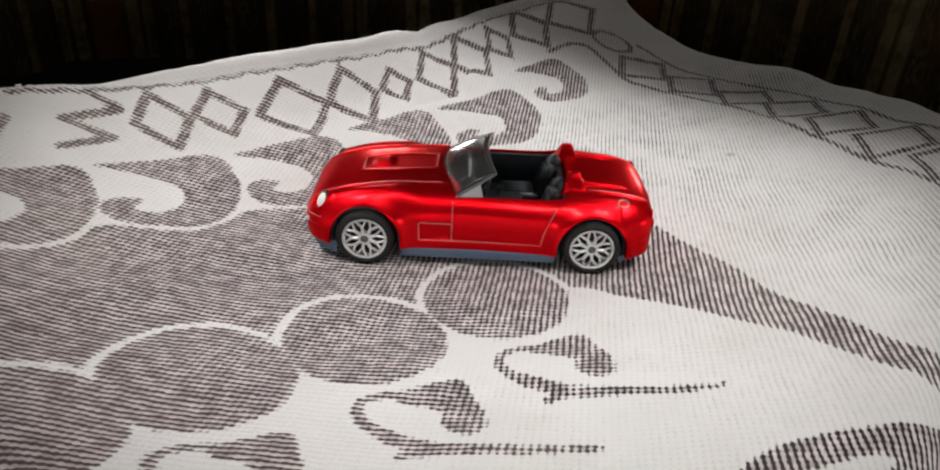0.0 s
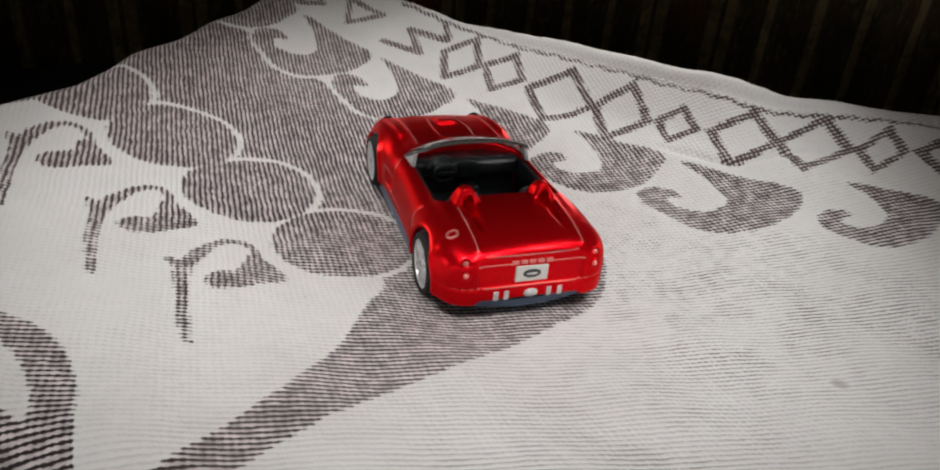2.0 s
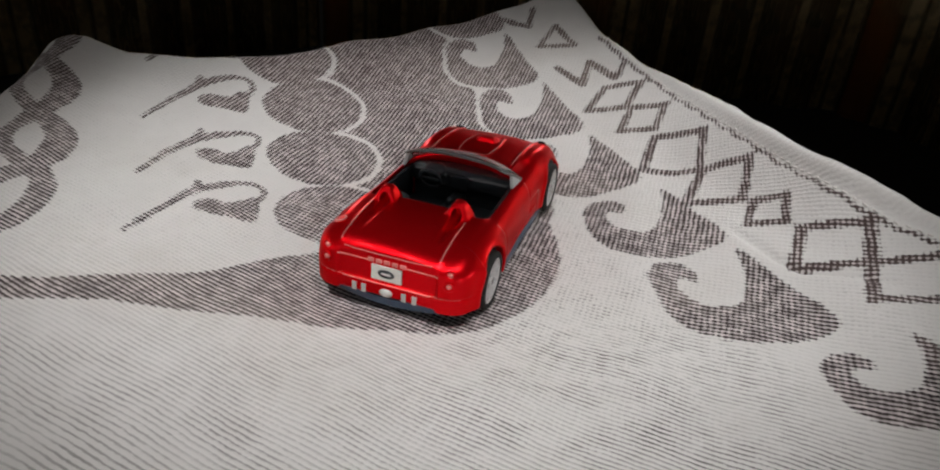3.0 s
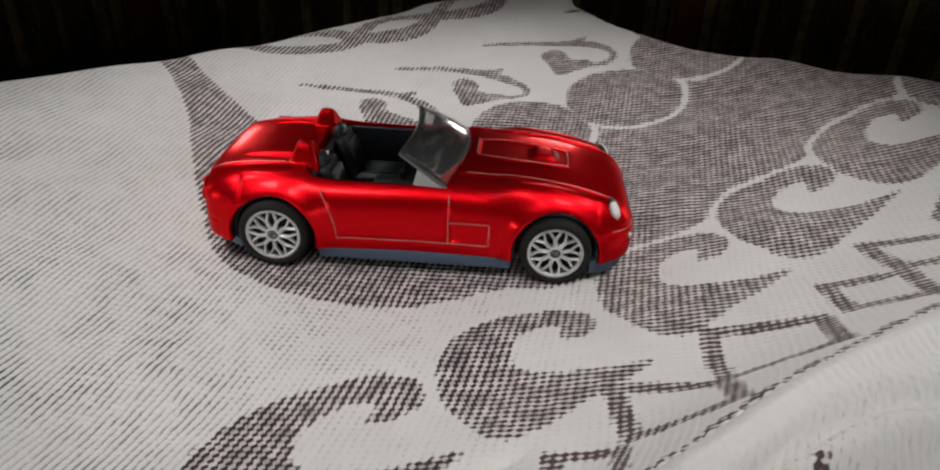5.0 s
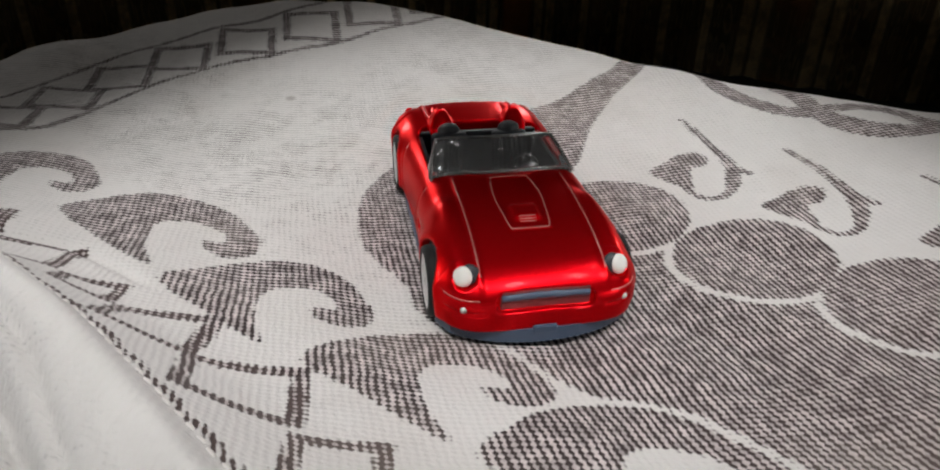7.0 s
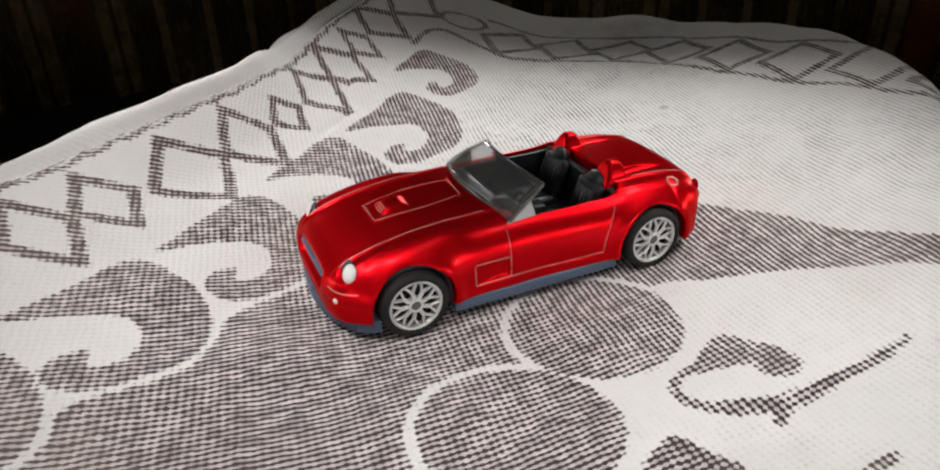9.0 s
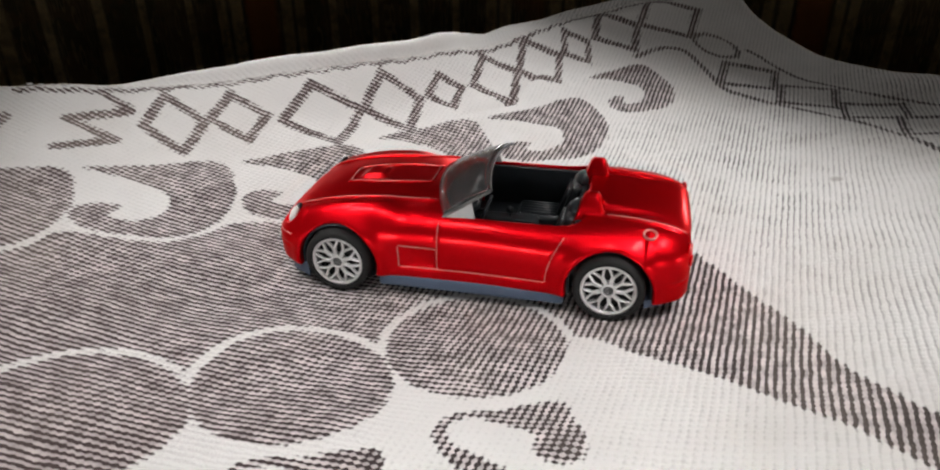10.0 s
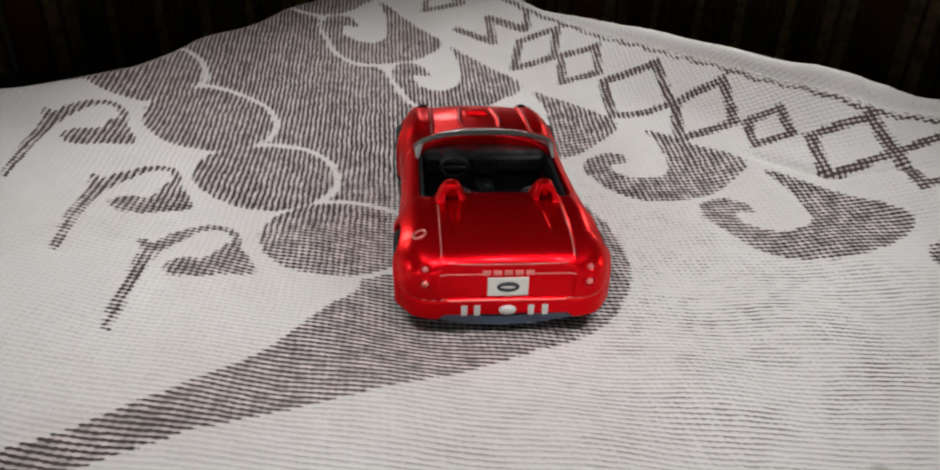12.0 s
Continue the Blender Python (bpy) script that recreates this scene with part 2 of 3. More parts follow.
def ball(rx, ry, rz, seg=16):
    bm = bmesh.new()
    bmesh.ops.create_uvsphere(bm, u_segments=seg, v_segments=seg // 2, radius=1)
    bmesh.ops.scale(bm, vec=(rx * 0.001, ry * 0.001, rz * 0.001), verts=bm.verts)
    return smooth(bm)


def lathe(profile, seg=48, closed=True):
    """A ring turned about the y axis; profile: (radius, y) in millimetres."""
    bm = bmesh.new()
    rings = []
    for k in range(seg):
        a = 2 * math.pi * k / seg
        rings.append([bm.verts.new((r * 0.001 * math.cos(a), y * 0.001, r * 0.001 * math.sin(a))) for r, y in profile])
    n = len(profile)
    for k in range(seg):
        a, b = rings[k], rings[(k + 1) % seg]
        for j in range(n if closed else n - 1):
            bm.faces.new((a[j], a[(j + 1) % n], b[(j + 1) % n], b[j]))
    return smooth(bm)


def rod(pts, r, seg=8):
    """A tube of radius r along points, in millimetres."""
    bm = bmesh.new()
    pts = [Vector(p) * 0.001 for p in pts]
    rings = []
    for i, p in enumerate(pts):
        t = (pts[min(i + 1, len(pts) - 1)] - pts[max(i - 1, 0)]).normalized()
        q = t.to_track_quat("Z", "Y")
        rings.append([bm.verts.new(p + q @ Vector((r * 0.001 * math.cos(2 * math.pi * k / seg), r * 0.001 * math.sin(2 * math.pi * k / seg), 0))) for k in range(seg)])
    for a, b in zip(rings, rings[1:]):
        for k in range(seg):
            bm.faces.new((a[k], a[(k + 1) % seg], b[(k + 1) % seg], b[k]))
    bm.faces.new(rings[0][::-1]), bm.faces.new(rings[-1])
    return smooth(bm)


# ---- the room ----
def room():
    f = block(-1400, 1400, -1400, 1400, -260, -200)
    tagged(part("floor", f, FLOOR), "black cloth-covered surface under the stand", "floor", kind="structure")
    half = 0.8 * math.tan(radians(22.5))
    for k in range(8):
        bm = bmesh.new()
        # a hanging with slow folds
        nx, nz = 80, 6
        g = [[bm.verts.new((half * (2 * i / nx - 1), 0.006 * math.sin(i * 0.55 + k) + 0.003 * math.sin(i * 1.3), 0.9 * j / nz)) for i in range(nx + 1)] for j in range(nz + 1)]
        for j in range(nz):
            for i in range(nx):
                bm.faces.new((g[j][i], g[j][i + 1], g[j + 1][i + 1], g[j + 1][i]))
        smooth(bm)
        ob = part("backdrop_%d" % (k + 1), bm, DRAPE)
        ob.modifiers.new("thick", "SOLIDIFY").thickness = 0.004
        a = radians(45 * k + 8)
        ob.matrix_world = pose(0.8 * math.cos(a), 0.8 * math.sin(a), -0.2, 0, 0, 45 * k + 98)
        tagged(ob, "dark patterned hanging with tan stripes and rust motifs", "drape", kind="structure")


room()

# ---- the cloth: u runs along its long hem, v towards that hem; millimetres ----
CU, SU = math.cos(radians(40)), math.sin(radians(40))


def sstep(a, b, x):
    t = np.clip((x - a) / (b - a), 0, 1)
    return t * t * (3 - 2 * t)


def seg_dist(U, V, p, q, ra, rb):
    """Distance to a tapered stroke from p to q."""
    dx, dy = q[0] - p[0], q[1] - p[1]
    t = np.clip(((U - p[0]) * dx + (V - p[1]) * dy) / (dx * dx + dy * dy + 1e-9), 0, 1)
    return np.hypot(U - p[0] - t * dx, V - p[1] - t * dy) - (ra + (rb - ra) * t)


def stroke(U, V, pts):
    d = np.full(U.shape, 1e3)
    for p, q in zip(pts, pts[1:]):
        d = np.minimum(d, seg_dist(U, V, p, q, p[2], q[2]))
    return d


def curve(pts, n=5, closed=True):
    """Catmull-Rom through points."""
    P, out = [np.array(p, float) for p in pts], []
    m = len(P)
    for i in range(m if closed else m - 1):
        a, b, c, d = (P[(i + k) % m] if closed else P[min(max(i + k, 0), m - 1)] for k in (-1, 0, 1, 2))
        for k in range(n):
            t = k / n
            out.append(0.5 * (2 * b + (c - a) * t + (2 * a - 5 * b + 4 * c - d) * t * t + (3 * b - a - 3 * c + d) * t ** 3))
    if not closed:
        out.append(P[-1])
    return out


def polygon(U, V, pts):
    """Signed distance to a closed outline, below nought inside."""
    d, inside = np.full(U.shape, 1e3), np.zeros(U.shape, bool)
    for p, q in zip(pts, list(pts[1:]) + [pts[0]]):
        d = np.minimum(d, seg_dist(U, V, p, q, 0, 0))
        cross = (p[1] > V) != (q[1] > V)
        with np.errstate(divide="ignore", invalid="ignore"):
            xi = p[0] + (V - p[1]) * (q[0] - p[0]) / (q[1] - p[1] + 1e-12)
        inside ^= cross & (U < xi)
    return np.where(inside, -d, d)


def drift(u):
    """How far the hem pattern bows outwards along its length."""
    return 11 * sstep(20, 100, np.asarray(u, float))


def cen(v):
    """Middle of the lattice border on the far short side."""
    return 104 + 11 * np.exp(-((v - 2.0) / 30) ** 2) - 0.0042 * np.maximum(0, -v) ** 2


SWIRL = [(5, 53), (19, 53.5), (33, 53), (34, 45), (31, 37.5), (25, 32), (17, 30), (9, 31.5), (3, 33.5), (0, 37), (1.6, 40.6), (6, 42),
         (9.5, 40.6), (7.2, 39), (6.8, 37.6), (10, 36), (15, 36.6), (19, 39.6), (19.4, 43.2), (15, 47.6), (9, 51)]
PIP = [(-7, -64, .6), (-12.5, -60.2, .8), (-17.2, -56.7, 1.0), (-21.5, -53, 1.2), (-24.9, -49.8, 1.7), (-27.5, -45, 1.7), (-28.6, -39.6, 1.1), (-27, -36.1, .8), (-23.6, -36, .8), (-20, -38.2, 1.0)]
BUD = [(-21.4, -37.6), (-16, -38.0), (-11.4, -39.8), (-12.8, -44.6), (-14.2, -49), (-17.3, -51), (-19.9, -49.3), (-20.1, -46.6), (-18.8, -44.8), (-19.0, -42.4), (-21, -40)]


def figure(U, V):
    """Signed distance to the dark woven figure, in millimetres."""
    big = 1e3
    # swirls along the hem
    sw = np.full(U.shape, big)
    for u0, sc, dv in ((-121, .88, -2), (-92.5, .88, -2.5), (-64, .88, -2), (-34.5, .87, -2), (-3, .84, -0.5), (25, .96, -2.4), (62.3, .65, 0)):
        lift = float(drift(u0 + 12)) * 0.62
        out = [(u0 + x * sc, 53 + (y - 53) * (0.9 if sc < .8 else 1) + dv + lift) for x, y in curve(SWIRL)]
        sw = np.minimum(sw, polygon(U, V, out))
    # the great leaf, the blob under the car and its stalk
    leaf = polygon(U, V, curve([(-130, 30), (-80, 30.5), (-40, 30), (-8, 28.5), (1, 23.4), (10, 21), (19, 16.5), (29, 6), (34, -8), (32.2, -20), (27, -40), (21.5, -58),
                                (19, -78), (19, -100), (13, -100), (12, -72), (9.6, -52), (4.6, -38.4), (0, -27), (-14, -21), (-41, -19), (-67, -16), (-91, -18), (-130, -18)], 3))
    leaf = np.maximum(leaf, 1.5 - sw)
    grapes = ((-14, -21.5), (-41, -19.2), (-67, -16.5), (-91.5, -19.5), (-117, -17))
    for gu, gv in grapes:
        leaf = np.maximum(leaf, 15.0 - np.hypot((U - gu), (V - gv)))
    d = np.minimum(leaf, sw)
    for gu, gv in grapes:
        d = np.minimum(d, np.hypot(U - gu, V - gv) - 13.3)
    # tendrils below the grapes
    for du, dv in ((0, 0), (-24.8, 2.4), (-51.6, 4.6), (-78.6, 6.6)):
        d = np.minimum(d, stroke(U, V, [(x + du, y + dv, r * .82) for x, y, r in curve(PIP, 4, False)]))
        d = np.minimum(d, polygon(U, V, [(x + du, y + dv) for x, y in curve(BUD, 3)]))
        d = np.minimum(d, stroke(U, V, [(-29.2 + du, -49 + dv, .5), (-25.5 + du, -49.6 + dv, 1.4)]))
    # braid along the short side
    for s in (-1, 1):
        braid = [(x, -81.4 + 5.4 * s * math.sin(math.pi * (x + 57.5) / 26), 2.3 + 0.8 * s * math.sin(math.pi * (x + 57.5) / 26)) for x in range(-98, -30, 2)]
        d = np.minimum(d, stroke(U, V, braid))
    d = np.minimum(d, stroke(U, V, curve([(-32, -80.5, 2.3), (-26, -78.3, 2.3), (-20, -78.4, 2.4), (-14, -79.9, 2.4), (-8.5, -82.4, 2.3), (-3.5, -86, 2.4), (1, -89.5, 2.6), (4, -94, 3), (6, -106, 3.4)], 3, False)))
    d = np.minimum(d, stroke(U, V, curve([(-32, -80.5, 2.3), (-27, -86, 2.3), (-18, -89.5, 2.4), (-9, -90.5, 2.4), (-1, -91, 2.8)], 3, False)))
    # diamonds along the hem
    for cu, hw, hh, th, dv in ((-41, 6.2, 8.2, 1.0, 0), (-27.2, 6.2, 7.0, .95, 1.0), (-8.5, 9.6, 9.3, 1.05, -1.2), (9.2, 7.4, 9.4, 1.1, -1.0), (23.8, 4.9, 5.6, .9, 0), (40, 7.6, 8.6, 1.05, 0),
                               (55.7, 7.7, 8.8, 1.05, 0), (69.8, 4.6, 6.2, .9, 0), (86, 8.6, 9.0, 1.1, 0), (107, 11.4, 9.6, 1.1, 0)):
        e = (np.abs(U - cu) / hw + np.abs(V - 63.6 - dv - drift(U)) / hh - 1) * hw * hh / math.hypot(hw, hh)
        d = np.minimum(d, np.abs(e) - th)
    d = np.minimum(d, stroke(U, V, [(-53, 73, .7), (-48.5, 68, 1.0), (-61, 66, .9), (-53, 60, 1.1), (-64, 57, .9)]))
    d = np.minimum(d, stroke(U, V, [(-83, 65, .8), (-71, 66, .8), (-77.5, 57, .8), (-83, 65, .8)]))
    d = np.minimum(d, stroke(U, V, [(-95, 52, 1.2), (-88, 58, .9), (-96, 63, .9)]))
    d = np.minimum(d, np.where((U > -70) & (U < 118), np.abs(V - 73.3 - 1.5 * sstep(-60, -25, U) * sstep(45, 20, U) - 0.9 * drift(U) + 0.3 * np.sin(U * .9)) - 0.5, big))
    # the border on the far short side: a bowed band of lattice between two lines
    for k in range(8):
        v0 = 40 - 16.5 * k
        c0 = float(cen(v0))
        e = (np.abs(U - c0) / 10.5 + np.abs(V - v0) / 9 - 1) * 6.8
        d = np.minimum(d, np.abs(e) - 1.0)
    d = np.minimum(d, np.abs(np.hypot((U - 111) / 5.4, (V - 58) / 7.2) - 1) * 6 - 0.7)
    inner = [(float(cen(v)) - 12, v) for v in range(30, -90, -6)]
    line = curve([(84, 62), (93, 62.5), (99.5, 59), (98, 48), (94.5, 38)] + inner, 3, False)
    d = np.minimum(d, stroke(U, V, [(x, y, .7) for x, y in line]))
    line = curve([(float(cen(v)) + 13, v) for v in range(52, -90, -7)], 3, False)
    d = np.minimum(d, stroke(U, V, [(x, y, .65) for x, y in line]))
    # a scrap of the pattern on the outer side of the roll
    return np.minimum(d, stroke(U, V, curve([(13, 86.6, .8), (14.6, 88.4, .5), (17.5, 91, .45), (20, 94, .45), (25, 98, .45)], 3, False)))


def steep(U):
    """Where the hem stands up as a steep roll, 0 to 1."""
    return sstep(48, 25, U) * sstep(-50, 15, U)


def lay(U, V):
    """Places a point of the flat cloth on the stand: along, across and up, in millimetres."""
    w, run = steep(U), V - 0.8 * drift(U)
    across = V - 0.36 * np.maximum(0, run - 62) * w
    soft = 0.5 * (run - 60.5 + np.sqrt((run - 60.5) ** 2 + 9))
    bead = 0.8 * np.exp(-((V - 78.4 - drift(U)) / 1.4) ** 2) - 0.45 * np.exp(-((V - 75.6 - 0.95 * drift(U)) / .8) ** 2)
    # a tuck where the flat cloth meets the roll
    tuck = 1.5 * np.exp(-np.abs(V - np.interp(U, [22, 27, 36, 42, 45, 48, 56], [55, 55.3, 55.9, 57.4, 60.2, 62.3, 66])) / 1.1) * sstep(20, 29, U) * sstep(60, 47, U)
    return U, across, relief(U, across) + 0.44 * soft * w + bead - tuck


def relief(U, V):
    """Height of the cloth over the stand, in millimetres."""
    a, b = np.clip(U / 100, -1.08, 1.3), np.clip(V / 100, -0.9, 0.8)
    z = -0.93 - 0.29 * a - 0.88 * b + 12.05 * a * a - 5.29 * a * b + 21.69 * b * b - 3.98 * a ** 3 - 2.07 * a * a * b + 1.58 * a * b * b + 8.28 * b ** 3
    z = z * (1 - 0.35 * sstep(0.95, 1.3, a) * sstep(60, 20, V) * (1 - 0.7 * sstep(10, -30, V)))
    z = z + 3.2 * np.exp(-((V - 12) / 20) ** 2) * sstep(120, 142, U)
    run = V - 0.8 * drift(U)
    z = z + 1.2 * sstep(60, 76.5, run) * (1 - steep(U))
    X, Y = U * CU - V * SU, U * SU + V * CU
    z = z + 0.30 * np.sin(X * .21 + 1.0) * np.sin(Y * .17 + .5) + 0.22 * np.sin(X * .05 - Y * .29)
    flat = np.exp(-((X / 33) ** 4 + ((Y - 0.6) / 22) ** 4))
    return z * (1 - flat) - 0.15 * flat


def tablecloth():
    gu, gv = np.arange(-124, 172, 0.72), np.arange(-132, 122, 0.72)
    U, V = np.meshgrid(gu, gv)
    D = figure(U, V)
    hem = 80.2 + drift(U) * 1.0 - 6.5 * sstep(-10, -75, U)
    side = np.interp(V, [-60, -50, -43, -37, -20, 0, 15, 30, 45, 60, 75, 90], [110, 113, 121, 126, 137, 144, 146, 141, 136, 134, 136, 139])
    near = np.interp(V, [-90, -72, -62, -45, -20, 0, 30, 60, 80], [-95, -94, -88, -88.5, -91.5, -98, -100, -99, -98])
    foot = np.interp(U, [-110, -95, -82, -60, -30, 0, 25, 56, 85, 97, 115, 128, 140, 160], [-69, -75, -79, -88, -88, -84, -80, -73, -65.5, -59, -48.5, -36, -18, -8])
    left, right, low = np.maximum(0, near - U), np.maximum(0, U - side), np.maximum(0, foot - V)
    high = np.maximum(0, V - hem)

    def roll(s, r):
        a = np.minimum(s / r, math.pi / 2 * 0.92)
        rest = np.maximum(0, s - r * math.pi / 2 * 0.92)
        return r * np.sin(a) + rest * 0.13, r * (1 - np.cos(a)) + rest * 0.99
    lo, ld = roll(left, 8)
    ro, rd = roll(right, 9)
    bo, bd = roll(low, 9)
    ho, hd = roll(high, 4)
    # the rolled part bellies outwards before it hangs
    puff = sstep(60, 30, U) * sstep(-60, -20, U)
    ho, hd = ho + puff * (0.72 * high - ho) * sstep(26, 12, high), hd + puff * (0.62 * high - hd) * sstep(26, 12, high)
    Uc, Vc = np.clip(U, near, side), np.clip(V, foot, hem)
    fold = 1.6 * np.sin(U * .11 + V * .02) + 0.9 * np.sin(U * .27 + V * .05 + 1)
    _, Vl, Zl = lay(Uc, Vc)
    Z = Zl - ld - rd - bd - hd + high * 0.05 * fold
    # creases of the rolled part, each running out after a stretch
    for at, deep, wide, where in ((np.interp(U, [-20, -5, 2, 9, 16, 25, 40], [9.5, 7.4, 5.2, 4.5, 3.8, 4.2, 5.0]), 2.2, .55, sstep(-26, -12, U) * sstep(44, 30, U)),
                                  (9.5 + 2.2 * np.sin(U * .05 + 2.2) - .06 * U, 2.8, 1.0, sstep(-40, -16, U) * sstep(30, 6, U)),
                                  (13 + 2.0 * np.sin(U * .07 + 1) + .08 * U, 2.4, .9, sstep(-10, 8, U) * sstep(60, 40, U)),
                                  (19 + 2.5 * np.sin(U * .045) - .05 * U, 3.0, 1.3, sstep(-50, -20, U) * sstep(50, 25, U))):
        off = high - at
        Z += (-deep * np.exp(-np.abs(off) / wide) + 0.45 * deep * np.exp(-((off - 2.6) / 1.6) ** 2) + 0.3 * deep * np.exp(-((off + 2.4) / 1.5) ** 2)) * where * sstep(.6, 2.5, high)
    Z += 0.05 * np.sin(U * 2.4 + high * .7 + 1.5 * np.sin(U * .17)) * sstep(.5, 2.5, high) * sstep(9, 4, high)
    Z += 1.6 * np.sin(high * .42 + U * .035 + 0.8 * np.sin(U * .06)) * sstep(2, 9, high)
    Ux, Vx = Uc - lo + ro, Vl - bo + ho + 0.9 * fold * sstep(3, 25, high)
    X, Y = Ux * CU - Vx * SU, Ux * SU + Vx * CU
    co = np.stack([X, Y, Z], -1).reshape(-1, 3) * 0.001
    nu, nv = len(gu), len(gv)
    i = np.arange(nu * nv).reshape(nv, nu)
    quads = np.stack([i[:-1, :-1], i[:-1, 1:], i[1:, 1:], i[1:, :-1]], -1).reshape(-1, 4)
    me = bpy.data.meshes.new("tablecloth")
    me.vertices.add(len(co)), me.loops.add(quads.size), me.polygons.add(len(quads))
    me.vertices.foreach_set("co", co.ravel())
    me.loops.foreach_set("vertex_index", quads.ravel())
    me.polygons.foreach_set("loop_start", np.arange(0, quads.size, 4))
    me.polygons.foreach_set("loop_total", np.full(len(quads), 4))
    me.polygons.foreach_set("use_smooth", np.ones(len(quads), bool))
    me.update(calc_edges=True)
    for name, data in (("pu", U), ("pv", V), ("pd", D)):
        me.attributes.new(name, "FLOAT", "POINT").data.foreach_set("value", data.ravel().astype(np.float32))
    ob = part("tablecloth", me, CLOTH)
    tagged(ob, "cream woven tablecloth with brown grape, swirl and diamond pattern", "tablecloth")

    # pale stitches along the hem, lying on the cloth
    bms = []
    for u in np.arange(-66, 116, 2.1):
        v = 74.4 + 1.4 * float(sstep(-60, -25, u) * sstep(45, 20, u)) + 0.9 * float(drift(u)) + random.uniform(-.2, .2)
        if v > 79 + float(drift(u)):
            continue
        z, z2 = (float(lay(np.array(q), np.array(v))[2]) + 0.12 for q in (u, u + 1.2))
        v = float(lay(np.array(u), np.array(v))[1])
        x, y = u * CU - v * SU, u * SU + v * CU
        tilt = math.degrees(math.atan2(z - z2, 1.2))
        bms.append(moved(ball(0.75, 0.26, 0.22, 8), mm(x, y, z, 0, tilt, 40 + random.uniform(-10, 10))))
    part("stitching", join(*bms), HEM, ob, "pale thread stitches along the hem")


tablecloth()


def stand():
    root = new("stand")
    root.matrix_world = pose(0, 0, 0, 0, 0, 40)
    tagged(root, "low dark wooden stand under the tablecloth", "stand")
    part("top", block(-82, 102, -54, 70, -14, -2.4, 2), WOOD, root)
    for x in (-74, 84):
        for y in (-48, 50):
            part("leg", block(x, x + 12, y, y + 12, -200, -14, 1), WOOD, root)


stand()


# ---- the toy car: nose towards -x, millimetres in its own frame ----
def smax(a, b, r):
    h = np.clip(0.5 + 0.5 * (a - b) / r, 0, 1)
    return b + (a - b) * h + r * h * (1 - h)


def smin(a, b, r):
    return -smax(-a, -b, r)


def table(xs, ys, soft=1.2):
    """A smooth function through a short table."""
    fx = np.arange(xs[0], xs[-1] + 0.1, 0.1)
    fy = np.interp(fx, xs, ys)
    k = np.exp(-0.5 * (np.arange(-40, 41) * 0.1 / soft) ** 2)
    fy = np.convolve(np.pad(fy, 40, mode="edge"), k / k.sum(), "valid")
    return lambda x: np.interp(x, fx, fy)


WIDTH = table([-37, -33, -29, -22, -12, 0, 10, 16, 22, 29, 34, 37], [16.1, 16.3, 16.4, 16.0, 15.0, 14.8, 15.1, 15.6, 16.1, 16.1, 15.7, 15.5])
SPINE = table([-37, -34.5, -32.5, -30, -26, -21, -15, -8, 0, 8, 16, 21, 26, 30, 32.5, 34, 37], [9.4, 10.6, 11.7, 12.8, 14.0, 14.9, 15.5, 15.9, 15.8, 15.7, 15.8, 15.8, 15.5, 14.9, 14.2, 13.5, 12.6], 1.0)


def mask(x, lo, hi, soft=0.5):
    return 1 / (1 + np.exp(-(x - lo) / soft * 3)) / (1 + np.exp((x - hi) / soft * 3))


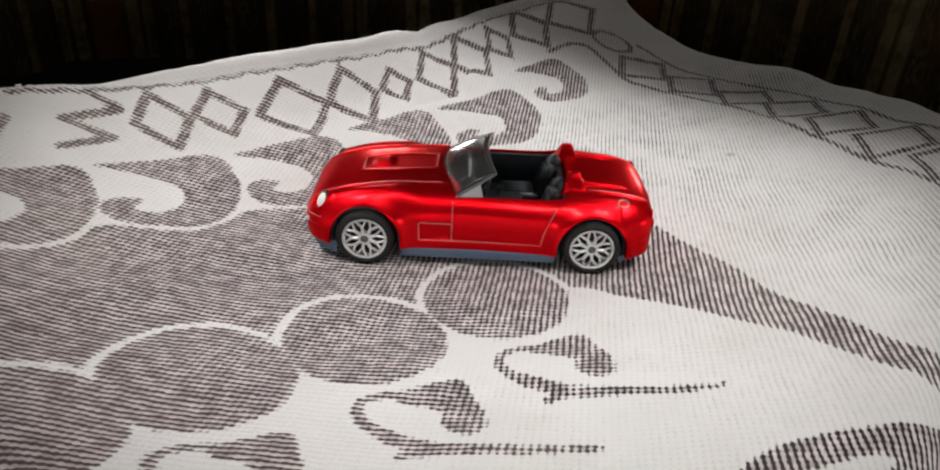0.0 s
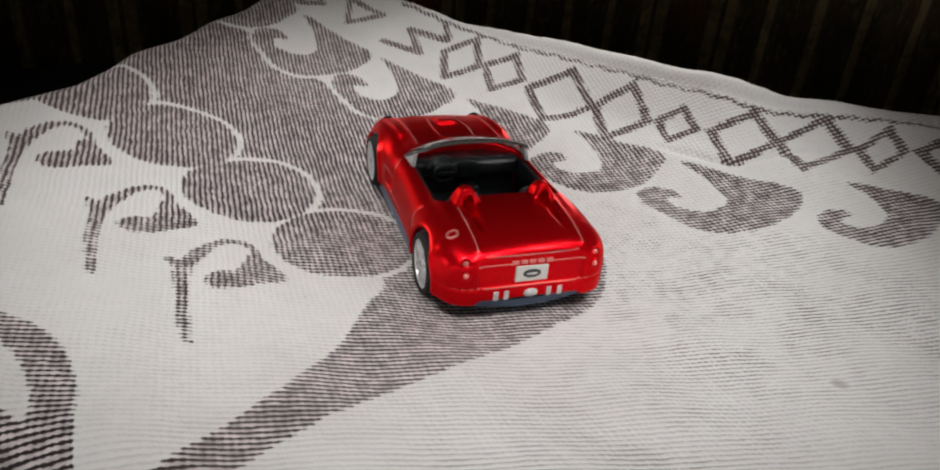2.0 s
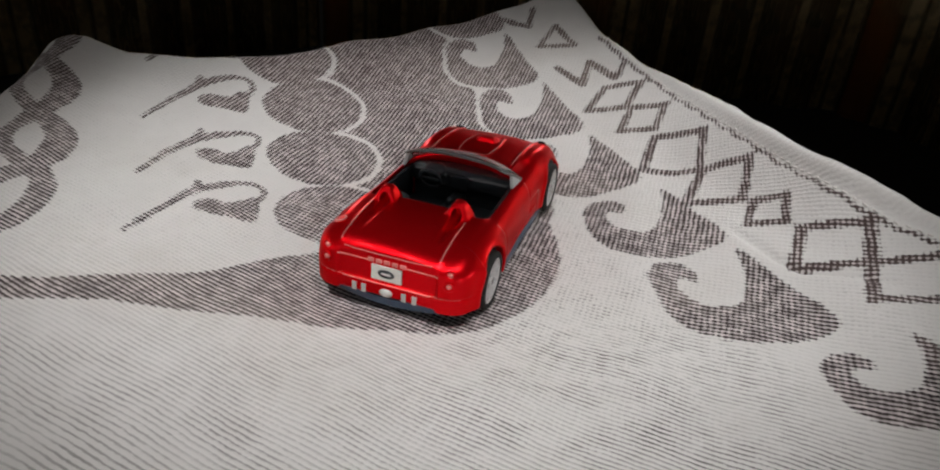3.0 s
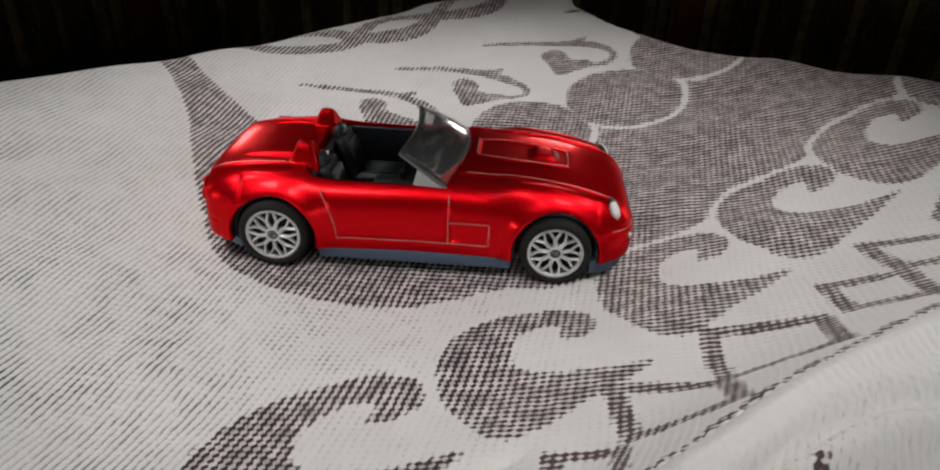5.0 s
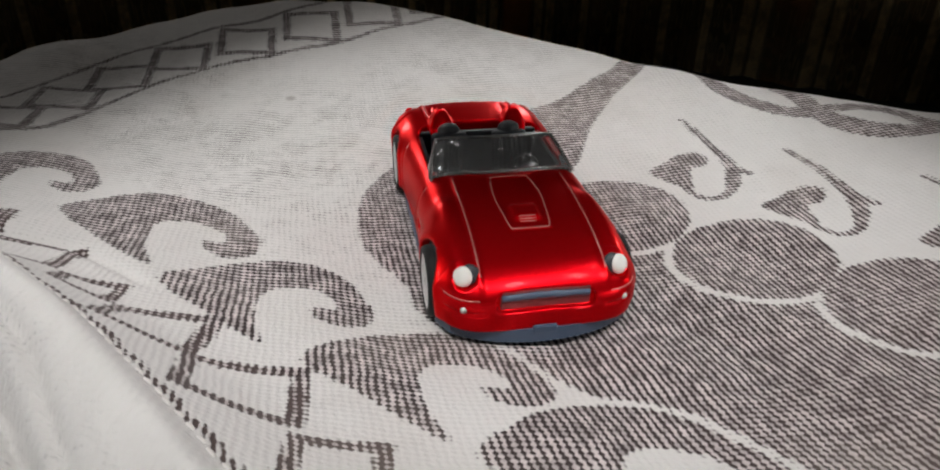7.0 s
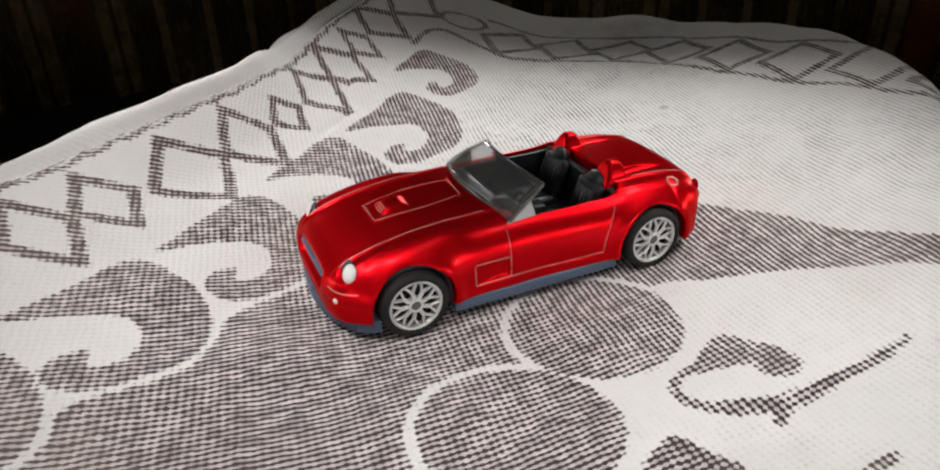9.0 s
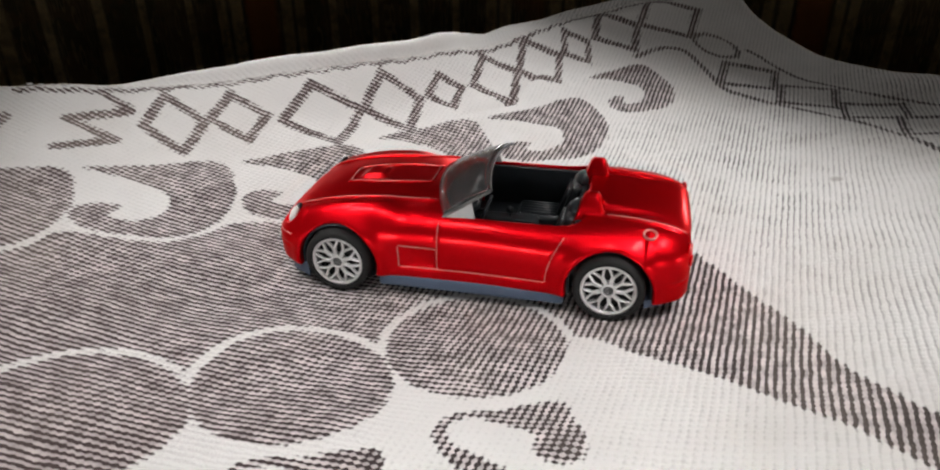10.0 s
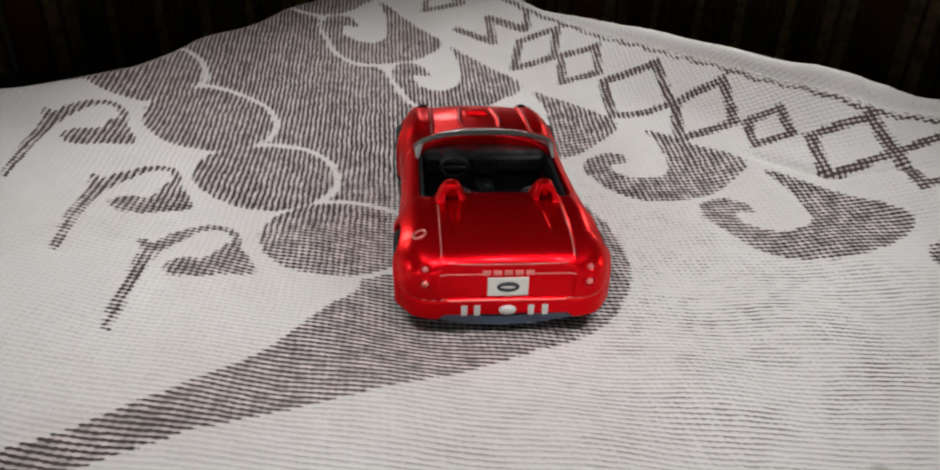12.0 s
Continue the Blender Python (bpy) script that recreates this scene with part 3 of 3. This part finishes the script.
def car_body(x, y, z):
    """Below nought inside the painted casting."""
    ay = np.abs(y)
    w = WIDTH(x) - 0.043 * np.maximum(z - 8, 0) ** 2 - np.where(x > 26, 0.008, 0.03) * np.maximum(6 - z, 0) ** 2
    # flared lips round the wheel openings
    for cx in (-22, 22):
        rr = np.hypot(x - cx, z - 5.2)
        w = w + 0.42 * np.exp(-((rr - 7.3) / 1.1) ** 2)
    # swage lines of the door, the quarter panel and the vent
    line = mask(z, 5.7, 13.4, .3) * np.exp(-((x + 5.3) / .2) ** 2)
    line = line + mask(z, 5.7, 13.0, .3) * np.exp(-((x - 12.1 - 0.046 * np.maximum(z - 5.5, 0) ** 2) / .24) ** 2)
    line = line + mask(x, -11.6, 12.4, .3) * np.exp(-((z - 5.6) / .2) ** 2)
    w = w - 0.20 * line
    vent = mask(x, -11.6, -5.6, .25) * mask(z, 5.9, 9.3, .25)
    w = w - 0.75 * vent * np.clip((x + 5.4) / -6.2 * -1 + 1.15, 0.2, 1)
    # waist tucked in behind the front wheel
    n = np.where(x < 0, 5.6, 7.8)
    reach = np.where(x < 0, 34.5 - 0.05 * np.maximum(z - 8.5, 0) ** 2 - 0.02 * np.maximum(7 - z, 0) ** 2,
                     34.2 - 0.03 * np.maximum(z - 10, 0) ** 2 - 0.018 * np.maximum(6 - z, 0) ** 2)
    plan = ((np.abs(x) / reach) ** n + (ay / np.maximum(w, 1)) ** n) ** (1 / n)
    plan = (plan - 1) * np.where(np.abs(x) > 28, 20, 14.5)
    top = SPINE(x) - 2.1 * (ay / 13.2) ** 3.2
    top = top + 1.25 * np.exp(-((ay - 12.2) / 2.4) ** 2) * mask(x, -34, -13, 3) + 0.5 * np.exp(-((ay - 12.4) / 2.2) ** 2) * mask(x, 16, 31, 3)
    # raised edges of the bonnet and boot panels
    seam = mask(x, -33, -6.5) + mask(x, 20.5, 32.8)
    top = top + 0.30 * seam * np.exp(-((ay - 9.2) / .34) ** 2)
    # the bonnet bulge panel with its intake
    hw = 3.0 + 0.75 * np.clip((x + 24) / 8, 0, 1) - 0.5 * np.clip((x + 13) / 5, 0, 1)
    edge = np.maximum(ay - hw, np.maximum(-23.6 - x, x + 8.8))
    top = top + 0.20 * np.exp(-(edge / .26) ** 2) + 0.7 * mask(x, -21.6, -17.8, .8) * mask(ay, -9, 2.0, .5)
    f = smax(plan, z - top, np.where(x > 27, 1.3, 2.6))
    floor_z = 3.45 + 0.4 * (np.abs(x) > 26) + 0.8 * mask(x, 31.0, 60, .3) * mask(ay, -30, 9.2, .5)
    f = smax(f, floor_z - z, 0.5)
    # wheel openings
    for cx in (-22, 22):
        well = np.maximum(np.hypot(x - cx, z - 5.2) - 6.7, 9.6 - ay)
        f = smax(f, -well, 0.35)
    # cockpit
    qx = x - 0.026 * ay ** 2 * mask(x, -40, 6, 2)
    ox, oy = np.abs(qx - 5.4) - 11.9 + 2.5, ay - 11.8 + 2.5
    hole = np.hypot(np.maximum(ox, 0), np.maximum(oy, 0)) + np.minimum(np.maximum(ox, oy), 0) - 2.5
    f = smax(f, -np.maximum(hole, 5.2 - z), 0.35)
    # roll hoops behind the seats
    hx = np.abs(ay - 7.1) / np.maximum(2.35 - 0.32 * np.maximum(z - 15, 0), .3)
    hoop = (hx ** 3.4 + (np.maximum(z - 14, 0) / 4.1) ** 3.4) ** (1 / 3.4) - 1
    hoop = smax(hoop * 2.0, np.maximum(16.0 + 0.34 * (z - 15) - x, x - 20.3 + 0.30 * (z - 15)), 0.6)
    hoop = np.maximum(hoop, 13.6 - z)
    f = smin(f, hoop, 0.5)
    bore = np.maximum(np.hypot((ay - 7.1) / .95, (z - 15.9) / 1.15) - 1, 17.2 - x)
    f = smax(f, -bore, 0.2)
    # grille mouth and tail panel
    mouth = np.hypot(np.maximum(ay - 5.8, 0), (z - 8.75 + 0.006 * ay ** 2)) - 1.45
    f = smax(f, -np.maximum(mouth, x + 33.35), 0.25)
    tail = np.maximum(np.maximum(ay - 9.3, np.abs(z - 10.0) - 2.6), 33.72 - x)
    f = smax(f, -tail, 0.2)
    sock = np.sqrt((x + 31.6) ** 2 + (ay - 11.5) ** 2 + (z - 12.1) ** 2) - 1.95
    f = smax(f, -sock, 0.2)
    # bumper split lines
    return f + 0.14 * mask(np.abs(x), 30.5, 60, .4) * np.exp(-((z - 7.2) / .18) ** 2) * (ay > 8.8)


def net(fun, lo, hi, h):
    """A mesh of the surface fun = 0 by naive surface nets, settled on it by a few steps along the slope."""
    ax = [np.arange(a, b, h) for a, b in zip(lo, hi)]
    G = np.stack(np.meshgrid(*ax, indexing="ij"), -1)
    F = fun(G[..., 0], G[..., 1], G[..., 2])
    n = F.shape
    inside = F < 0
    c = [slice(0, -1), slice(1, None)]
    total, count = np.zeros((n[0] - 1, n[1] - 1, n[2] - 1, 3)), np.zeros((n[0] - 1, n[1] - 1, n[2] - 1))
    corners = [(i, j, k) for i in (0, 1) for j in (0, 1) for k in (0, 1)]
    for a in corners:
        for d in range(3):
            if a[d]:
                continue
            b = tuple(1 if e == d else a[e] for e in range(3))
            sa, sb = tuple(c[i] for i in a), tuple(c[i] for i in b)
            fa, fb = F[sa], F[sb]
            hit = inside[sa] != inside[sb]
            t = np.where(hit, fa / np.where(hit, fa - fb, 1), 0)
            for e in range(3):
                total[..., e] += np.where(hit, a[e] + (t if e == d else 0), 0)
            count += hit
    live = count > 0
    idx = np.full(live.shape, -1)
    idx[live] = np.arange(live.sum())
    cell = np.argwhere(live)
    P = (cell + total[live] / count[live][:, None]) * h + np.array([a[0] for a in ax])
    for _ in range(4):
        f0 = fun(P[:, 0], P[:, 1], P[:, 2])
        g = np.stack([fun(P[:, 0] + .05 * (e == 0), P[:, 1] + .05 * (e == 1), P[:, 2] + .05 * (e == 2)) - f0 for e in range(3)], -1) / .05
        step = -f0[:, None] * g / np.maximum((g * g).sum(-1, keepdims=True), .25)
        P = P + np.clip(step, -h * .3, h * .3)
    quads = []
    for d in range(3):
        e1, e2 = (d + 1) % 3, (d + 2) % 3
        sa = tuple(slice(0, -1) if e == d else slice(1, -1) for e in range(3))
        sb = tuple(slice(1, None) if e == d else slice(1, -1) for e in range(3))
        A, B = inside[sa], inside[sb]
        where = np.argwhere(A != B)
        flip = A[tuple(where.T)]
        base = where + np.array([0 if e == d else 1 for e in range(3)])
        ring = []
        for o1, o2 in ((-1, -1), (0, -1), (0, 0), (-1, 0)):
            q = base.copy()
            q[:, e1] += o1
            q[:, e2] += o2
            ring.append(idx[tuple(q.T)])
        q = np.stack(ring, -1)
        q[~flip] = q[~flip][:, ::-1]
        quads.append(q)
    quads = np.concatenate(quads)
    me = bpy.data.meshes.new("body")
    me.vertices.add(len(P)), me.loops.add(quads.size), me.polygons.add(len(quads))
    me.vertices.foreach_set("co", (P * 0.001).ravel())
    me.loops.foreach_set("vertex_index", quads.ravel())
    me.polygons.foreach_set("loop_start", np.arange(0, quads.size, 4))
    me.polygons.foreach_set("loop_total", np.full(len(quads), 4))
    me.polygons.foreach_set("use_smooth", np.ones(len(quads), bool))
    me.update(calc_edges=True)
    return me


def skin(y, z, sign):
    """The x at which the casting's nose (-1) or tail (1) lies at y, z."""
    xs = np.arange(26, 36, 0.02) * sign
    f = car_body(xs, np.full_like(xs, y), np.full_like(xs, z))
    return float(xs[np.where(f < 0)[0].max()]) if (f < 0).any() else 34 * sign


def crown(x, y):
    """Height of the painted top at x, y."""
    zs = np.arange(9, 19, 0.02)
    f = car_body(np.full_like(zs, x), np.full_like(zs, y), zs)
    return float(zs[np.where(f < 0)[0].max()])


def flank(x, z, s):
    """The painted side's y at x, z."""
    ys = np.arange(11, 17, 0.02)
    f = car_body(np.full_like(ys, x), ys, np.full_like(ys, z))
    return float(ys[np.where(f < 0)[0].max()]) * s


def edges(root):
    """Lighter lines on panel edges: rubbed paint, and highlights put into the colour."""
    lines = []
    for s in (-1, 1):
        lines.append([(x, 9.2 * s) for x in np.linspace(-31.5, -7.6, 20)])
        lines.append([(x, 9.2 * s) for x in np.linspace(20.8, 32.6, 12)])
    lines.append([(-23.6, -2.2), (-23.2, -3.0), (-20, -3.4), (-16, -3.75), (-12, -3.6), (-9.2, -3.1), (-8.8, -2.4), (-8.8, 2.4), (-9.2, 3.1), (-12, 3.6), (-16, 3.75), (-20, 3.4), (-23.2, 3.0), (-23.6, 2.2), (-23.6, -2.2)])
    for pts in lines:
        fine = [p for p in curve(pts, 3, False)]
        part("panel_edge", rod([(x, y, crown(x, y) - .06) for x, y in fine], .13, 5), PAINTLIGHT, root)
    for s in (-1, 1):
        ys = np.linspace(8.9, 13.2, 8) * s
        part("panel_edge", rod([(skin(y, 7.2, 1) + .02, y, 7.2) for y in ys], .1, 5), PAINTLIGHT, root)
        # lid edge and the crease above the plate: bright highlights as lighter colour
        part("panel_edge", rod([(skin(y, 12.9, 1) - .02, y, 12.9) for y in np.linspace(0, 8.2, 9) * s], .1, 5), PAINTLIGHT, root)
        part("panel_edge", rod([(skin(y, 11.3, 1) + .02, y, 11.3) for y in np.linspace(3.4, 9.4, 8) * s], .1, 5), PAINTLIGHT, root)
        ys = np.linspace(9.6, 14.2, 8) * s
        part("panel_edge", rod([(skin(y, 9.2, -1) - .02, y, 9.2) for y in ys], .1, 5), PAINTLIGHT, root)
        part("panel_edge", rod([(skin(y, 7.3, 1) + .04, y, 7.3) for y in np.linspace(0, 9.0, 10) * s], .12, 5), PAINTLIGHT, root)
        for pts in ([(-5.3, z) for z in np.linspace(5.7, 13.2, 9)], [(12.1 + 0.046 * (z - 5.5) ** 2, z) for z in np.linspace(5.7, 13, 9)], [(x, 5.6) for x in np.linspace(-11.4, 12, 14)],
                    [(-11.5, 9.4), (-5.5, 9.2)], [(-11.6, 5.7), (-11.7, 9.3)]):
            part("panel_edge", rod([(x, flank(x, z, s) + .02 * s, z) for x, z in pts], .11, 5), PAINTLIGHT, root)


def wheel_rim():
    """Pierced rim: outer band, hub ring and nine forked spokes."""
    bms = [lathe([(4.35, -.7), (4.35, .55), (4.05, .62), (3.82, .42), (3.78, -.7)], 48), lathe([(.82, -.6), (.82, .58), (.95, .66), (1.2, .58), (1.3, .3), (1.3, -.6)], 32)]
    for k in range(9):
        m = pose(0, 0, 0, 0, 40 * k, 0)
        bms.append(moved(block(1.15, 2.5, -.1, .5, -.31, .31, .13, 1), m))
        for s in (-1, 1):
            bms.append(moved(moved(block(-.1, 1.75, -.1, .5, -.19, .19, .1, 1), pose(.0023, 0, 0, 0, s * 33, 0)), m))
    return join(*bms)


def windscreen():
    bm = bmesh.new()
    nu, nv = 22, 8
    g = []
    for j in range(nv + 1):
        t = j / nv
        row = []
        for i in range(nu + 1):
            s = 2 * i / nu - 1
            lowp = Vector((-7.4 + 3.0 * s * s, 12.5 * s, 16.15 - 1.9 * abs(s) ** 2.6))
            high = Vector((1.2 + 1.5 * s * s, 10.7 * s * (1 - .03 * abs(s) ** 8), 18.95 - 0.7 * s ** 4))
            p = lowp.lerp(high, t) + Vector((-.35, 0, .3)) * math.sin(math.pi * t)
            row.append(bm.verts.new(p * 0.001))
        g.append(row)
    for j in range(nv):
        for i in range(nu):
            bm.faces.new((g[j][i], g[j][i + 1], g[j + 1][i + 1], g[j + 1][i]))
    return smooth(bm)


def toy_car():
    root = new("toy_car")
    root.matrix_world = pose(0, 0.0006, 0, 0, 0, -1.07)
    tagged(root, "small red die-cast convertible toy car on the cloth", "toy car")
    part("body", net(car_body, (-36, -17, 1), (36, 17.2, 20.5), 0.3), PAINT, root, "metallic candy red painted body")

    # slate plastic underside showing as lip and sills
    bms = [block(-15.3, 15.2, -14.9, 14.9, 1.6, 3.9, .5)]
    for sgn in (-1, 1):
        n = 18
        arc = [(sgn * (27.5 + (7.3 if sgn < 0 else 6.0) * math.cos(math.radians(-90 + 180 * i / n)) ** .45 if 0 < i < n else 27.5 * sgn * sgn), -15.2 + 30.4 * i / n) for i in range(n + 1)]
        b = bmesh.new()
        ring = [(sgn * 27.8, -13.8)] + [(p[0], p[1] * .985) for p in arc] + [(sgn * 27.8, 13.8)]
        vs = [b.verts.new((x * .001, y * .001, .0020 if sgn < 0 else .0027)) for x, y in ring]
        f = b.faces.new(vs)
        ex = bmesh.ops.extrude_face_region(b, geom=[f])
        bmesh.ops.translate(b, vec=(0, 0, .0022 if sgn < 0 else .0014), verts=[v for v in ex["geom"] if isinstance(v, bmesh.types.BMVert)])
        bms.append(b)
    bms.append(block(-31, 31, -9.4, 9.4, 1.8, 5, .3))
    part("underside", join(*bms), BASE, root, "slate blue plastic underside with lip and sills")
    part("lip_tab", block(-34.85, -33.2, -1.7, 1.9, 3.4, 4.8, .25), BASE, root)

    # dark liners of the wheel openings
    for x in (-22, 22):
        for s in (-1, 1):
            arch = bmesh.new()
            rows = [[arch.verts.new(((x + 6.62 * math.cos(a)) * .001, y * s * .001, (5.2 + 6.62 * math.sin(a)) * .001)) for a in np.linspace(-.28, math.pi + .28, 25)] for y in (9.5, 14.3)]
            for i in range(24):
                arch.faces.new((rows[0][i], rows[0][i + 1], rows[1][i + 1], rows[1][i]))
            back = moved(lathe([(.3, -.2), (.3, .1), (6.6, .1), (6.6, -.2)], 32), mm(x, 9.5 * s, 5.2))
            liner = part("arch_liner", join(smooth(arch), back), LINER, root, "dark slate wheel arch liner")
            liner.modifiers.new("thick", "SOLIDIFY").thickness = .0003

    # cabin
    tub = join(block(-8, 16.9, -11.7, 11.7, 5.3, 6.2), block(-8, 16.9, -11.78, -11.0, 5.4, 13.5, .2), block(-8, 16.9, 11.0, 11.78, 5.4, 13.5, .2), block(15.9, 17.2, -11.6, 11.6, 5.4, 14.2, .4))
    cabin = part("cabin", tub, CABIN, root, "matt black plastic cabin")
    dash = join(block(-7.2, -1.8, -11.3, 11.3, 10, 14.0, 1.2, 3), block(-7.4, -3.2, -11.4, 11.4, 5.4, 11.5), moved(ball(2.2, 2.4, 1.5), mm(-2.2, -5.6, 13.4)), block(-3, 9, -1.6, 1.6, 6, 9.0, .6), block(-1.9, -1.3, -2, 2, 10.2, 13.2, .25))
    part("dashboard", dash, CABIN, cabin)
    for y in (-8.0, -6.9, -4.4, -3.4):
        part("dial", moved(ball(.35, .5, .5, 12), mm(-1.7, y, 12.6)), SILVER if y == -6.9 else CABIN, cabin)
    sw = join(rod([(2.3 * math.cos(a) * .34, 2.3 * math.sin(a), 2.3 * math.cos(a) * .94) for a in np.linspace(0, 2 * math.pi, 25)], .3, 8), rod([(0, -2.2, 0), (0, 2.2, 0)], .28, 6), rod([(-2.4, 0, -.8), (0, 0, 0)], .35, 6))
    part("steering_wheel", moved(sw, mm(.9, -5.6, 12.6)), CABIN, cabin)
    part("gear_knob", join(moved(ball(.7, .7, .75, 12), mm(4, 0, 10.2)), rod([(4, 0, 8.8), (4, 0, 10)], .25, 6)), CABIN, cabin)
    for y in (-5.9, 5.9):
        seat = part("seat", moved(block(4.5, 13.5, -3.5, 3.5, 0, 2.0, .8, 3), mm(0, y, 6.0)), CABIN, root, "matt black bucket seat")
        tilt = mm(12.8, y, 7.2, 0, 20, 0)
        part("backrest", moved(block(-.9, .9, -3.5, 3.5, 0, 7.6, .85, 3), tilt), CABIN, seat)
        part("headrest", moved(ball(1.3, 2.2, 1.5, 16), tilt @ mm(.35, 0, 7.9)), CABIN, seat)
        for k in range(5):
            part("flute", moved(rod([(-1.0, -2 + k, .6), (-1.05, -2 + k, 6.0)], .42, 6), tilt), CABIN, seat)
            part("flute", rod([(5.2, y - 2 + k, 8.0), (11.6, y - 2 + k, 8.0)], .4, 6), CABIN, seat)

    glass = part("windscreen", windscreen(), GLASS, root, "smoky clear plastic windscreen")
    so = glass.modifiers.new("thick", "SOLIDIFY")
    so.thickness, so.offset = 0.0006, 0.0
    # frosted upper rim and the cast feet of the screen
    rim = [(1.2 + 1.5 * s * s, 10.7 * s * (1 - .03 * abs(s) ** 8), 18.98 - 0.7 * s ** 4) for s in np.linspace(-1, 1, 25)]
    part("rim", rod(rim, .26, 6), RIMGLASS, glass, "frosted rim of the windscreen")
    for s in (-1, 1):
        post = rod([(-4.4, 12.45 * s, 14.3), (-.8, 11.6 * s, 16.4), (2.6, 10.4 * s, 18.25)], .28, 6)
        part("post", post, RIMGLASS, glass)
        bm = bmesh.new()
        vs = [bm.verts.new(Vector(p) * .001) for p in ((-4.9, 12.5 * s, 14.0), (.4, 12.2 * s, 14.1), (-.3, 11.5 * s, 16.9))]
        bm.faces.new(vs)
        foot = part("foot", bm, FROST, glass, "whitish corner of the windscreen")
        foot.modifiers.new("thick", "SOLIDIFY").thickness = .0006

    # wheels
    tyre = lathe([(4.2, -2.0), (5.2, -2.1), (5.55, -1.7), (5.62, 0), (5.55, 1.3), (5.15, 1.75), (4.55, 1.8), (4.3, 1.5)], 56)
    for i, (x, s) in enumerate(((-22, -1), (22, -1), (-22, 1), (22, 1))):
        if i == 0:
            hub = part("wheel", lathe([(0.05, -1.6), (0.05, .1), (4.3, .1), (4.3, -1.6)], 32), WELL, root, "silver pierced rim with black rubber tyre")
            part("tyre", tyre, RUBBER, hub, "black rubber tyre")
            r = part("rim", wheel_rim(), RIM, hub, "silver forked-spoke rim")
            r.location = (0, .00102, 0)
            c = part("hub_cap", lathe([(0.05, -1.5), (0.05, .02), (.66, 0), (.76, -.12), (.76, -1.5)], 16), HUBCAP, hub)
            c.location = (0, .0016, 0)
            hub.matrix_basis = mm(x, -14.1, 5.6, 0, 0, 180)
        else:
            w2 = copy_thing(hub, mm(x, 14.1 * s, 5.6, 0, 17 * i, 180 if s < 0 else 0))
            w2.parent = root

    edges(root)
    # lamps
    for s in (-1, 1):
        lamp = part("headlight", moved(ball(.72, 1.45, 1.5, 20), mm(-30.65, 11.5 * s, 11.55, 0, 28, -14 * s)), LAMP, root, "white painted headlight")
        part("socket", moved(ball(.55, 1.5, 1.5, 16), mm(-30.55, 10.55 * s, 11.75, 0, 28, -10 * s)), INK, lamp, "dark lamp socket")
        part("fog_lamp", moved(ball(.4, .55, .52, 14), mm(skin(11.8 * s, 7.7, -1) + .1, 11.8 * s, 7.7)), SILVER, root, "small silver fog lamp")
        for z in (12.0, 10.0):
            x = skin(11.4 * s, z, 1)
            light = part("tail_light", moved(lathe([(.62, -.2), (.92, -.2), (.98, .1), (.82, .22), (.62, .1)], 24), mm(x + .05, 11.4 * s, z, 0, 0, -90 + 12 * s)), PAINT, root, "small round red tail light")
            # the lens takes the lighter red, so its glint is in the colour
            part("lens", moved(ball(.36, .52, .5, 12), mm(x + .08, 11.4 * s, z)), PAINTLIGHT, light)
    # grille bar
    part("grille", block(-33.5, -33.05, -6.6, 6.6, 7.2, 10.2, .2), GRILLE, root, "dull red grille mesh")
    part("grille_bar", rod([(-33.5 + .012 * y * y * .3, y, 9.35 - .006 * y * y) for y in np.linspace(-6.4, 6.4, 13)], .55, 8), BASE, root, "slate blue grille bar")
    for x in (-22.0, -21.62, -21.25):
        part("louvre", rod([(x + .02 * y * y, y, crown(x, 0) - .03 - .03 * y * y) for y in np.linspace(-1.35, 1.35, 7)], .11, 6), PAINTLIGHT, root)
    # tail: plate, letter bars, exhaust bars, rivet
    tx = skin(0, 9.3, 1)
    plate = part("plate", block(tx - .2, tx + .35, -2.85, 2.85, 7.9, 10.8, .12), PLATE, root, "white plate with a dark oval badge")
    part("badge", moved(ball(.12, 1.6, .85, 20), mm(tx + .36, 0, 9.4)), INK, plate)
    part("badge_bar", moved(ball(.1, 1.05, .22, 12), mm(tx + .46, 0, 9.4)), SILVER, plate)
    for k in range(5):
        part("letter_bar", moved(block(0, .35, -.6, .55, 0, .72, .1), mm(skin(0, 11.6, 1) - .1, -3.0 + 1.5 * k, 11.2)), PAINTLIGHT, root)
    for y in (-6.0, -4.2, 3.4, 5.4):
        part("exhaust_bar", block(33.0, skin(y, 5.6, 1) + .12, y - .45, y + .45, 4.75, 6.5, .12), SILVER, root)
    part("rivet", moved(ball(.6, 1.3, .85, 16), mm(skin(0, 5.7, 1), .1, 5.7)), SILVER, root, "silver centre exhaust")
    part("fuel_cap", moved(lathe([(.75, -.25), (1.12, -.25), (1.12, .12), (.95, .17), (.75, .05)], 24), mm(27.4, -12.1, crown(27.4, -12.1), 112, 0, 0)), PAINTLIGHT, root, "round fuel cap ring")


GRILLE = plain("dull_red_mesh", (0.20, 0.02, 0.025), (0.34, 0.10, 0.10), 0.5, 0.3, scale=1500)
FROST = plain("whitish_plastic", (0.42, 0.43, 0.43), (0.66, 0.66, 0.65), 0.3, scale=1200, Transmission_Weight=0.2)
RIMGLASS = plain("frosted_plastic", (0.13, 0.135, 0.13), (0.26, 0.26, 0.25), 0.3, scale=800, Transmission_Weight=0.35)
# lighter red for rubbed paint and for painted-in highlights and glints
PAINTLIGHT = plain("rubbed_paint_highlight", (0.55, 0.06, 0.055), (0.80, 0.36, 0.32), 0.35, 0.3, scale=500)
toy_car()
